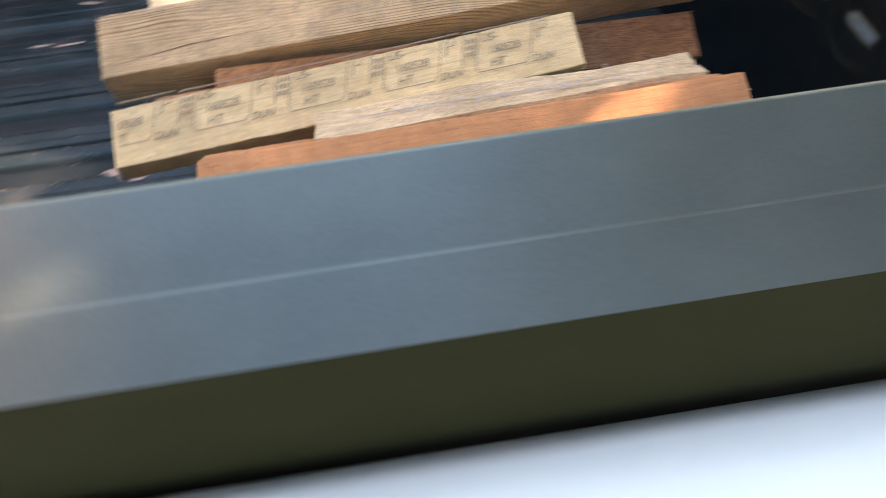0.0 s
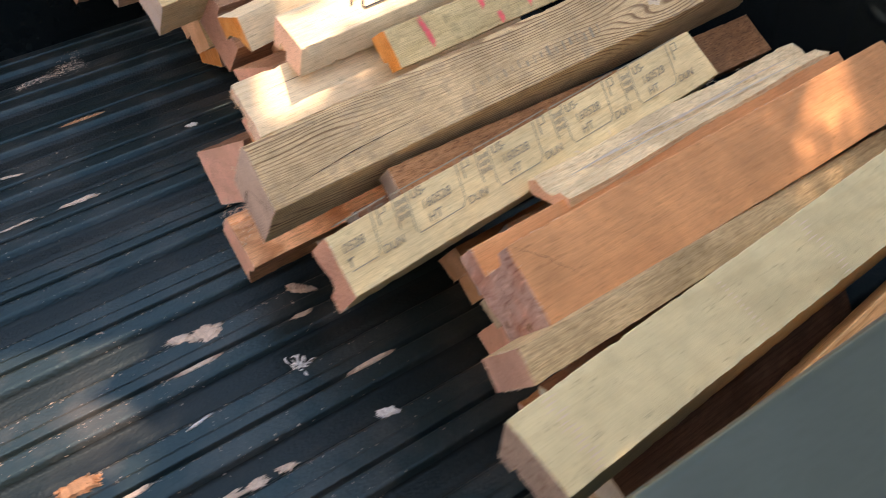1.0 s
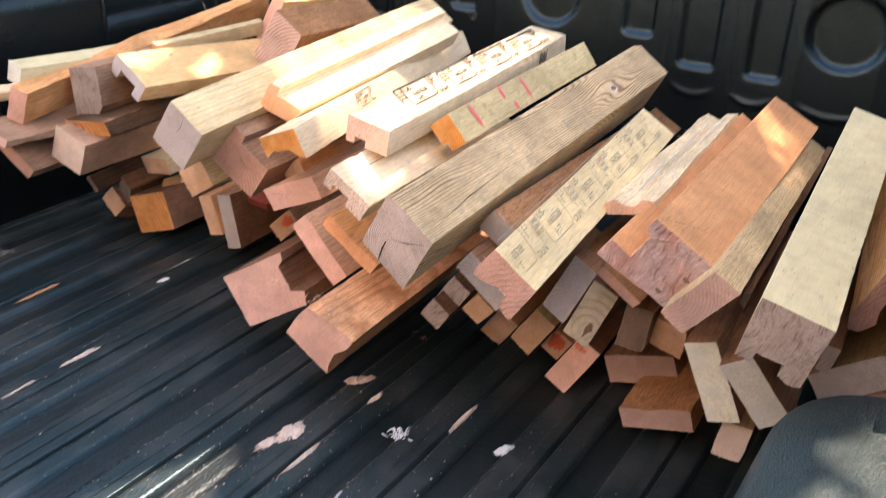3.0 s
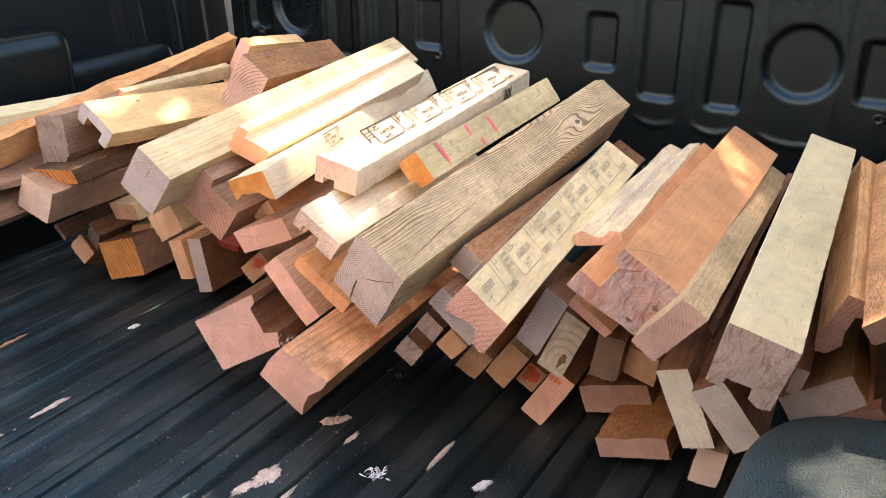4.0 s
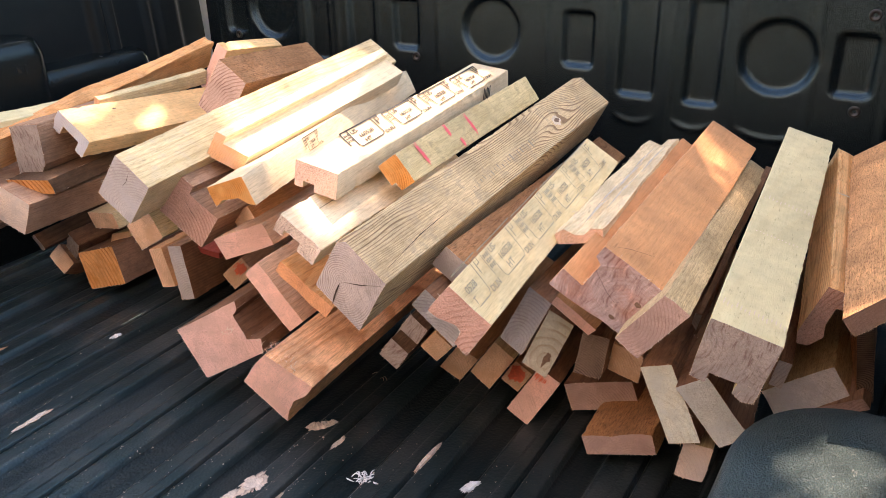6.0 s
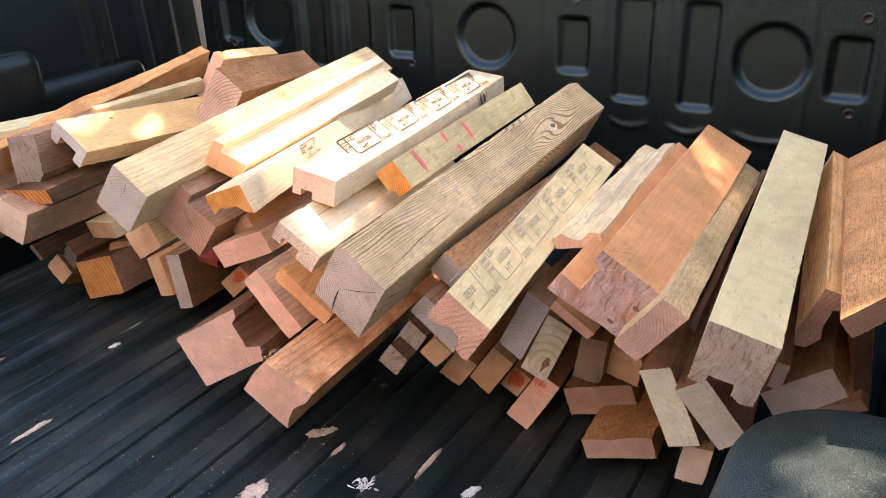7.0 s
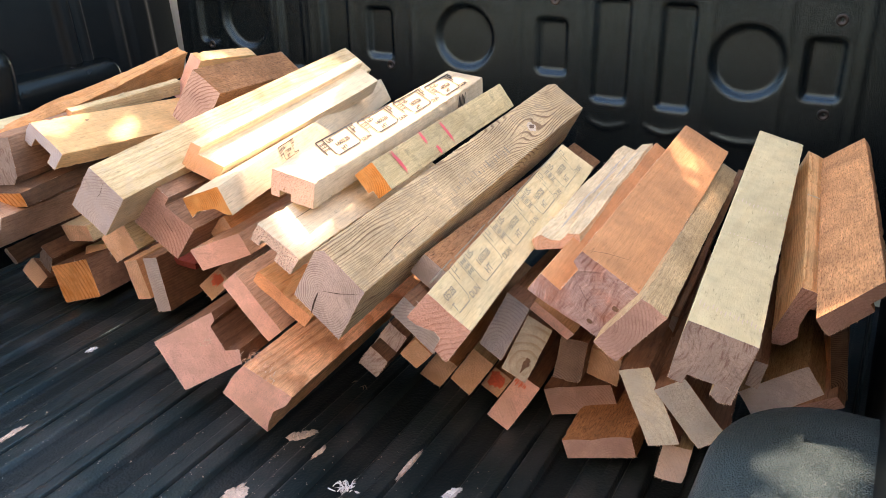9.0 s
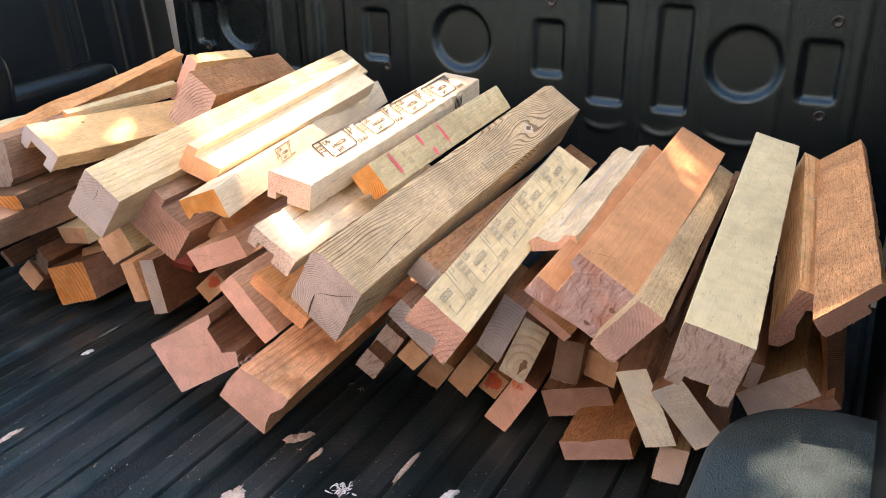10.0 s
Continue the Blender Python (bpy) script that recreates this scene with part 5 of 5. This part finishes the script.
on_end(big, sliver([(0.002, -0.037), (0.007, -0.022), (0.010, -0.008)], 0.0012, 3), 0.0, 0.0, CRACK, "crack", "drying crack from the pith to the lower edge")
on_end(big, sliver([(-0.030, 0.030), (-0.010, 0.010), (0.010, -0.006)], 0.0004, 4), 0.0, 0.0, CRACK, "crack", "fine drying crack across the end grain")
on_end(g44, sliver([(0.002, 0.034), (0.000, 0.018), (0.003, 0.004)], 0.0003, 5), 0.0, 0.0, CRACK, "crack", "drying crack in the end grain")
on_end(b24, sliver([(0.018, 0.012), (0.0, 0.002), (-0.020, -0.006)], 0.0003, 6), 0.0, 0.0, CRACK, "crack", "drying crack in the end grain")
on_end(red, blob(0.004, 0.003, 4), -0.034, 0.006, KNOT, "knot", "small dark knot")
on_end(red, blob(0.0035, 0.0025, 5), -0.020, -0.024, KNOT, "knot", "small dark knot")
on_end(red, sliver([(0.024, 0.010), (0.0, -0.004), (-0.026, -0.012)], 0.0002, 7), 0.0, 0.0, CRACK, "crack", "fine crack in the end grain")
kn = on_end(knot, blob(0.0036, 0.008, 6, 0.6), -0.008, -0.016, KNOT, "knot", "dark brown knot in the end")
kn.location.x = -0.0003
on_end(tp, blob(0.0016, 0.0014, 8), 0.012, -0.004, CHIP_ORANGE, "pith", "small round pith")
length, half, up = size_of(big)
on_top(big, blob(0.012, 0.008, 19, 0.3), 0.508, -0.002, up + 0.0005, KNOT_RIM, "knot_rim", "brown rim round the knot")
on_top(big, blob(0.006, 0.004, 9, 0.4), 0.510, -0.002, up + 0.0008, KNOT, "knot", "dark knot in the weathered face")
on_top(big, sliver([(0.02, -0.020), (0.10, -0.012), (0.19, -0.010)], 0.0004, 8), 0, 0, up + 0.0006, CRACK, "crack", "long drying crack along the grain")
length, half, up = size_of(prof)
on_top(prof, blob(0.0035, 0.002, 10, 0.4), 0.10, 0.022, up + 0.0007, KNOT, "knot", "tiny dark knot")
length, half, up = size_of(red)
on_top(red, sliver([(0.006, 0.030), (0.03, 0.006), (0.052, -0.026)], 0.00025, 9), 0, 0, up + 0.0006, CRACK, "crack", "fine crack across the corner")
length, half, up = size_of(rough)
for i, (x, y, ln, wd) in enumerate(((0.03, 0.002, 0.10, 0.0016), (0.07, 0.005, 0.14, 0.0012), (0.16, 0.001, 0.12, 0.002), (0.24, 0.004, 0.13, 0.0014), (0.05, -0.020, 0.15, 0.001), (0.2, -0.022, 0.15, 0.0012))):
    on_top(rough, sliver([(0, 0), (ln * 0.5, 0.002), (ln, -0.001)], wd, 20 + i), x, y, up * 0.45 if y > -0.01 else up + 0.0004, BRUISE, "bark_stain", "grey bark stain")
length, half, up = size_of(wht)
on_top(wht, sliver([(0.03, 0.012), (0.12, 0.014), (0.2, 0.013)], 0.0006, 10), 0, 0, up + 0.0006, CRACK, "crack", "fine crack along the board")


def thread(points, r):
    """A curled thread of torn wood as a thin three-sided tube."""
    bm = bmesh.new()
    strip(bm, [[(x + r * k * math.cos(a), y + r * k * math.sin(a) * 0.6, z + r * k * math.sin(a)) for a in (0.3, 2.4, 4.5)] for (x, y, z), k in zip(points, (1.0, 1.0, 0.8, 0.6, 0.25))], closed=True)
    return bm


length, half, up = size_of(p44)
rng = random.Random(31)
for i in range(6):
    y0, z0 = -0.018 + rng.uniform(-0.002, 0.003), -up + rng.uniform(0.002, 0.016)
    dy, dz, dx = rng.uniform(-0.010, 0.012), rng.uniform(-0.006, 0.006), -rng.uniform(0.001, 0.006)
    c0, c1, lean = p44["cut"]
    pts = [(c0 * y0 + c1 * z0 + dx * q + 0.001, y0 + dy * q, z0 + dz * q + 0.003 * math.sin(q * 3.1)) for q in (0, 0.25, 0.5, 0.75, 1.0)]
    part("splinter", thread(pts, rng.uniform(0.0003, 0.0006)), FRAY, p44, "curled torn splinter", smooth=True)


def torn_fibres(host, count, at, spread, length, seed):
    """Torn fibres that stand off a broken edge of a piece."""
    rng = random.Random(seed)
    for i in range(count):
        x0, y0, z0 = (a + rng.uniform(-s, s) for a, s in zip(at, spread))
        dx, dy, dz = rng.uniform(-1, 0.6) * length, rng.uniform(-1, 1) * length * 0.6, rng.uniform(-0.2, 0.5) * length
        pts = [(x0 + dx * q, y0 + dy * q, z0 + dz * q + 0.15 * length * math.sin(q * 3.1)) for q in (0, 0.25, 0.5, 0.75, 1.0)]
        part("splinter", thread(pts, rng.uniform(0.0003, 0.0007)), FRAY, host, "torn wood fibre", smooth=True)


length, half, up = size_of(p1)
torn_fibres(p1, 14, (0.006, 0.010, up), (0.008, half * 0.7, 0.002), 0.012, 3)
length, half, up = size_of(p2)
torn_fibres(p2, 10, (0.004, -half * 0.45, up * 0.15), (0.008, 0.012, 0.004), 0.012, 4)
length, half, up = size_of(wht)
torn_fibres(wht, 14, (0.0, 0.0, 0.0), (0.003, half * 0.9, up * 0.8), 0.006, 5)
length, half, up = size_of(rough)
torn_fibres(rough, 16, (length * 0.5, 0.0, up * 0.7), (length * 0.45, half * 0.8, 0.002), 0.012, 6)
length, half, up = size_of(rab)
torn_fibres(rab, 12, (length, 0.0, up * 0.2), (0.004, half * 0.9, up * 0.6), 0.008, 7)
length, half, up = size_of(g44)
torn_fibres(g44, 10, (length, 0.0, up * 0.4), (0.004, half * 0.9, up * 0.5), 0.007, 8)
# the teeth marks of a saw across the pale post
length, half, up = size_of(p44)
for i in range(13):
    on_top(p44, flat_bars([(0, 0, 0.0028, 0.0012)]), 0.205 + 0.0006 * (i % 3), -0.024 + 0.004 * i, up + 0.0006, FRAY, "tooth_mark", "light saw tooth mark")
# a healed knot across the narrow batten
length, half, up = size_of(strip_r)
on_top(strip_r, sliver([(0.0, -half * 0.9), (0.006, 0.0), (0.004, half * 0.8)], 0.0016, 12), 0.26, 0, up + 0.0006, KNOT_RIM, "knot", "healed knot across the batten")


# ---- shavings and splinters on the liner ----
def scrap(name, x, y, length, width, height, turn, mat, label, seed, ragged=0.35):
    """A torn, slightly domed shred of wood lying on the liner."""
    rng = random.Random(seed)
    bm = bmesh.new()
    n = 72
    outer, inner = [], []
    for i in range(n):
        a = i * math.tau / n
        q = Vector((math.cos(a), math.sin(a), seed * 3.7))
        r = 1 + ragged * (1.1 * noise.noise(q * 1.3) + 0.9 * noise.noise(q * 4.0) + 0.9 * noise.noise(q * 11.0) + 0.25 * rng.uniform(-1, 1))
        px, py = math.cos(a) * length / 2 * r, math.sin(a) * width / 2 * r
        outer.append((px, py, 0.0))
        inner.append((px * 0.7, py * 0.7, height * rng.uniform(0.3, 1.1)))
    vs = strip(bm, [outer, inner], closed=True)
    bm.faces.new(vs[-1])
    bm.faces.new(list(reversed(vs[0])))
    bmesh.ops.triangulate(bm, faces=[f for f in bm.faces if len(f.verts) > 4])
    bmesh.ops.recalc_face_normals(bm, faces=bm.faces)
    ob = part(name, bm, mat)
    z = max(floor_height(y + k * width / 2) for k in (-1, -0.5, 0, 0.5, 1))
    ob.matrix_world = pose(x, y, z + 0.0003, 0, 0, turn)
    return tagged(ob, label, "wood scrap", "scraps on the liner")


scrap("wood_shaving", -0.312, 0.99, 0.04, 0.022, 0.003, -8, CHIP, "torn pale wood shaving on the liner", 3, 0.4)
scrap("wood_shaving", -0.345, 1.0, 0.03, 0.012, 0.002, -10, CHIP, "thin torn wood shaving on the liner", 4, 0.6)


def tangle(x, y, spread, count, mat, label, seed):
    """A small knot of curled white threads of wood lying on the liner."""
    rng = random.Random(seed)
    bm = bmesh.new()
    for i in range(count):
        a0, bend = rng.uniform(0, 6.28), rng.uniform(-2.6, 2.6)
        px, py = rng.gauss(0, spread * 0.22), rng.gauss(0, spread * 0.22)
        ln, r = rng.uniform(0.35, 0.8) * spread, rng.uniform(0.0005, 0.0012)
        rows = []
        for k in range(8):
            t = k / 7
            px += math.cos(a0 + bend * t) * ln / 7
            py += math.sin(a0 + bend * t) * ln / 7
            h = 0.0012 + 0.004 * math.sin(t * 3.1) * (0.4 + 0.6 * (i % 3) / 2)
            w = r * (0.4 + math.sin(0.25 + t * 2.7))
            dx, dy = -math.sin(a0 + bend * t) * w, math.cos(a0 + bend * t) * w
            rows.append([(px - dx, py - dy, h), (px + dx, py + dy, h), (px, py, h + r * 0.7)])
        strip(bm, rows, closed=True)
    ob = part("wood_shaving", bm, mat)
    ob.matrix_world = pose(x, y, floor_height(y))
    return tagged(ob, label, "wood scrap", kind="stuff")


tangle(-0.043, 0.985, 0.026, 3, CHIP, "few thin loose wood threads on the liner", 9)
tangle(-0.238, 0.875, 0.018, 24, CHIP_WHITE, "small white tangle of curled wood threads", 5)
scrap("wood_shaving", -0.188, 0.754, 0.026, 0.014, 0.003, -20, CHIP_WHITE, "small white wood flake", 6, 0.4)
scrap("wood_shaving", -0.411, 0.755, 0.11, 0.016, 0.002, 3, CHIP, "long thin smear of pale wood shavings", 7, 0.35)
scrap("wood_shaving", -0.352, 0.761, 0.034, 0.012, 0.002, 0, CHIP, "pale wood flake on a rib", 8, 0.4)
scrap("wood_shaving", -0.314, 0.763, 0.022, 0.011, 0.002, -10, CHIP, "pale wood flake on a rib", 9, 0.4)
scrap("wood_shaving", -0.513, 0.865, 0.052, 0.024, 0.005, -4, CHIP_ORANGE, "curled orange wood shaving in sunlight", 10, 0.35)
scrap("splinter", -0.301, 1.555, 0.075, 0.006, 0.003, 0, CHIP_ORANGE, "long orange splinter on the liner", 11, 0.15)
scrap("splinter", -0.366, 1.346, 0.06, 0.01, 0.002, -1, CHIP, "thin pale sliver on a rib", 12, 0.5)
scrap("splinter", -0.462, 1.347, 0.05, 0.005, 0.0015, 2, CHIP, "thin pale sliver on a rib", 13, 0.5)
scrap("splinter", -0.512, 1.354, 0.034, 0.005, 0.0015, -2, CHIP, "thin pale sliver on a rib", 14, 0.5)
scrap("splinter", -0.441, 1.472, 0.036, 0.006, 0.0015, -14, CHIP, "thin pale sliver on the liner", 15, 0.4)
scrap("splinter", -0.341, 0.9455, 0.078, 0.006, 0.002, 0, CHIP, "thin sliver lying along a groove", 16, 0.3)
scrap("splinter", -0.199, 0.9455, 0.03, 0.007, 0.002, -2, CHIP, "thin sliver lying along a groove", 17, 0.3)
scrap("splinter", -0.17, 0.8265, 0.068, 0.008, 0.003, 0, CHIP, "pale sliver lying along a groove", 18, 0.2)
scrap("wood_shaving", -0.158, 1.428, 0.02, 0.009, 0.002, -10, CHIP_WHITE, "small white flake on the liner", 19, 0.5)
scrap("wood_shaving", -0.18, 0.988, 0.042, 0.014, 0.006, -42, CHIP, "curled pinkish shaving under the pile", 20, 0.3)
scrap("splinter", -0.612, 1.016, 0.024, 0.007, 0.002, -30, CHIP_ORANGE, "small orange chip in sunlight", 21, 0.4)
scrap("splinter", -0.467, 0.8215, 0.06, 0.007, 0.002, 2, CHIP, "pale sliver beside a groove", 22, 0.3)
scrap("splinter", -0.519, 0.826, 0.034, 0.007, 0.002, -3, CHIP, "pale sliver beside a groove", 23, 0.35)
scrap("splinter", -0.372, 0.868, 0.03, 0.004, 0.002, 12, CHIP_WHITE, "tiny curled white thread of wood", 24, 0.6)

# sawdust crumbs, gathered along the ribs
rng = random.Random(11)
bm = bmesh.new()
for k in range(2200):
    rib = GROOVE + PITCH_Y * rng.choice((0, 1, 1, 2, 2, 3, 3, 3, 4, 4, 5, 6, 7))
    x, y = rng.uniform(-1.0, -0.12) if rng.random() < 0.4 else rng.gauss(-0.42, 0.13), rib + rng.choice((0.044, 0.044, 0.044, -0.007, -0.006, 0.022, -0.03)) + rng.gauss(0, 0.0035)
    r = rng.uniform(0.0003, 0.0011) * (2.0 if rng.random() < 0.08 else 1)
    z = floor_height(y)
    a = rng.uniform(0, 6.28)
    pts = [(x + r * math.cos(a + q) * rng.uniform(0.7, 1.5), y + r * math.sin(a + q), z) for q in (0, 2.1, 4.2)]
    vs = [bm.verts.new(p) for p in pts] + [bm.verts.new((x, y, z + r))]
    for f in ((0, 1, 3), (1, 2, 3), (2, 0, 3)):
        bm.faces.new([vs[q] for q in f])
for k in range(900):
    # a scuff of dust towards the far side
    t = rng.random() ** 0.7
    x, y = -0.375 + 0.13 * t + rng.gauss(0, 0.006), 1.722 + 0.075 * t * rng.random() + rng.gauss(0, 0.004)
    r, z, a = rng.uniform(0.0004, 0.0013), floor_height(y), rng.uniform(0, 6.28)
    vs = [bm.verts.new((x + 1.6 * r * math.cos(a + q), y + r * math.sin(a + q), z + 0.0001)) for q in (0, 2.1, 4.2)] + [bm.verts.new((x, y, z + 0.5 * r))]
    for f in ((0, 1, 3), (1, 2, 3), (2, 0, 3)):
        bm.faces.new([vs[q] for q in f])
tagged(part("sawdust", bm, CHIP), "scattered pale sawdust crumbs on the liner", "sawdust", kind="stuff")


# ---- the tree whose crown shades the bed ----
def foot(x, y, z):
    """Where the sun's ray through a place meets the level z = 0."""
    return x - z * SUN.x / SUN.z, y - z * SUN.y / SUN.z


# gaps in the crown: lit spots on the load, as place, half length and half width, turn
GAPS = []
for (x, y, z), a, b, turn in (
    ((0.145, 1.026, 0.37), 0.28, 0.034, 4.4), ((0.17, 1.225, 0.37), 0.24, 0.045, 4), ((0.024, 1.158, 0.32), 0.15, 0.032, 8),
    ((-0.050, 1.55, 0.335), 0.045, 0.013, 15), ((0.055, 1.513, 0.32), 0.050, 0.022, 30),
    ((-0.145, 0.985, 0.30), 0.045, 0.024, 10), ((-0.70, 1.03, 0.0), 0.265, 0.085, 0), ((-0.45, 1.02, 0.0), 0.09, 0.024, 10), ((-0.57, 0.935, 0.0), 0.15, 0.036, 0),
    ((-0.675, 0.318, 0.59), 0.115, 0.062, 0), ((0.33, 1.52, 0.37), 0.05, 0.04, 0)):
    GAPS.append((*foot(x, y, z), a, b, radians(turn)))
# thin places in the crown, which let about half of the sun through
THIN = []
for (x, y, z), a, b, turn, keep in (
    ((0.25, 0.605, 0.325), 0.12, 0.070, 20, 0.34), ((0.18, 1.30, 0.37), 0.20, 0.06, 0, 0.35),
    ((0.0, 1.53, 0.33), 0.13, 0.060, 0, 0.10), ((-0.29, 0.372, 0.20), 0.16, 0.07, 0, 0.13), ((-0.67, 0.25, 0.59), 0.12, 0.065, 0, 0.22), ((-0.57, 0.85, 0.0), 0.17, 0.07, 0, 0.3), ((-0.40, 0.893, 0.0), 0.07, 0.024, 0, 0.28),
    ((-0.12, 0.255, 0.595), 0.085, 0.045, 10, 0.27), ((-0.02, 0.221, 0.595), 0.075, 0.028, 0, 0.25), ((0.25, 0.28, 0.595), 0.05, 0.03, 0, 0.36)):
    THIN.append((*foot(x, y, z), a, b, radians(turn), keep))


def thinness(x, y):
    return next((s[5] for s in THIN if within(x, y, [s[:5]])), None)


def within(x, y, spots):
    for gx, gy_, a, b, t in spots:
        dx, dy = x - gx, y - gy_
        u, v = dx * math.cos(t) + dy * math.sin(t), -dx * math.sin(t) + dy * math.cos(t)
        if (u / a) ** 2 + (v / b) ** 2 < 1:
            return True
    return False


tree = tagged(new("shade_tree"), "broadleaf tree whose crown shades the load bed", "tree")
base = Vector((6.4, 4.3, -0.78))
bm = bmesh.new()
rows = []
for i in range(9):
    t = i / 8
    c = base + Vector((-0.9 * t * t, -0.7 * t * t, 4.9 * t))
    r = 0.20 * (1 - 0.55 * t) + (0.08 if i == 0 else 0)
    rows.append([(c.x + r * math.cos(a), c.y + r * math.sin(a), c.z) for a in [k * math.tau / 12 for k in range(12)]])
strip(bm, rows, closed=True)
part("trunk", bm, BARK, tree, smooth=True)
top_ = base + Vector((-0.9, -0.7, 4.9))
crown_mid = Vector((0.0, 1.0, 0.0)) + SUN * (5.6 / SUN.z)
bm = bmesh.new()
rng = random.Random(5)
for k in range(7):
    end_ = crown_mid + Vector((rng.uniform(-1.3, 1.3), rng.uniform(-1.3, 1.3), rng.uniform(0.25, 0.6)))
    rows = []
    for i in range(7):
        t = i / 6
        c = top_.lerp(end_, t) + Vector((0, 0, 0.3 * math.sin(t * 3.1)))
        r = 0.07 * (1 - 0.85 * t)
        rows.append([(c.x, c.y + r * math.cos(a), c.z + r * math.sin(a)) for a in [q * math.tau / 7 for q in range(7)]])
    strip(bm, rows, closed=True)
part("limb", bm, BARK, tree, smooth=True)
bm = bmesh.new()
for k in range(84000):
    px, py = rng.uniform(-1.6, 1.3), rng.uniform(-1.4, 2.6)
    h = rng.uniform(5.3, 6.0)
    if ((px + 0.1) / 1.5) ** 2 + ((py - 0.7) / 1.9) ** 2 > rng.uniform(0.75, 1.1) or within(px, py, GAPS):
        continue
    c = Vector((px, py, 0)) + SUN * (h / SUN.z)
    thin = thinness(px, py)
    if thin:
        # fine sprays of leaflets
        for q in range(5):
            d = c + Vector((rng.uniform(-0.03, 0.03), rng.uniform(-0.03, 0.03), rng.uniform(-0.03, 0.03)))
            if rng.random() > thin or within(*foot(*d), GAPS):
                continue
            rot, size = Euler((rng.uniform(-0.7, 0.7), rng.uniform(-0.7, 0.7), rng.uniform(0, 6.28))).to_matrix(), rng.uniform(0.007, 0.012)
            bm.faces.new([bm.verts.new(d + rot @ Vector(p) * size) for p in ((-1, 0, 0), (0, -0.5, 0.1), (1, 0, 0), (0, 0.5, 0.1))])
        continue
    size = rng.uniform(0.035, 0.06)
    rot = Euler((rng.uniform(-0.7, 0.7), rng.uniform(-0.7, 0.7), rng.uniform(0, 6.28))).to_matrix()
    tips = [c + rot @ Vector((s, q, 0)) * size for s, q in ((-0.9, 0), (0.9, 0), (0, 0.4), (0, -0.4))]
    if any(within(*foot(*q), GAPS) for q in tips):
        continue
    vs = [bm.verts.new(c + rot @ Vector(p) * size) for p in ((-1, 0, 0), (-0.3, -0.5, 0.08), (0.5, -0.35, 0.05), (1, 0, -0.1), (0.5, 0.35, 0.05), (-0.3, 0.5, 0.08))]
    bm.faces.new(vs)
for k in range(19000):
    # the crown's lower, outer boughs
    a, r = min(rng.uniform(-0.6, 1.45), rng.uniform(0.3, 1.75)), rng.uniform(3.2, 6.5)
    c = Vector((0.3 + r * math.cos(a), 0.6 + r * math.sin(a), rng.uniform(0.9, 5.2)))
    if noise.noise(c * 0.9) < -0.15:
        continue
    size = rng.uniform(0.09, 0.15)
    rot = Euler((rng.uniform(-1.2, 1.2), rng.uniform(-1.2, 1.2), rng.uniform(0, 6.28))).to_matrix()
    vs = [bm.verts.new(c + rot @ Vector(p) * size) for p in ((-1, 0, 0), (-0.3, -0.5, 0.08), (0.5, -0.35, 0.05), (1, 0, -0.1), (0.5, 0.35, 0.05), (-0.3, 0.5, 0.08))]
    bm.faces.new(vs)
part("crown", bm, LEAF, tree)
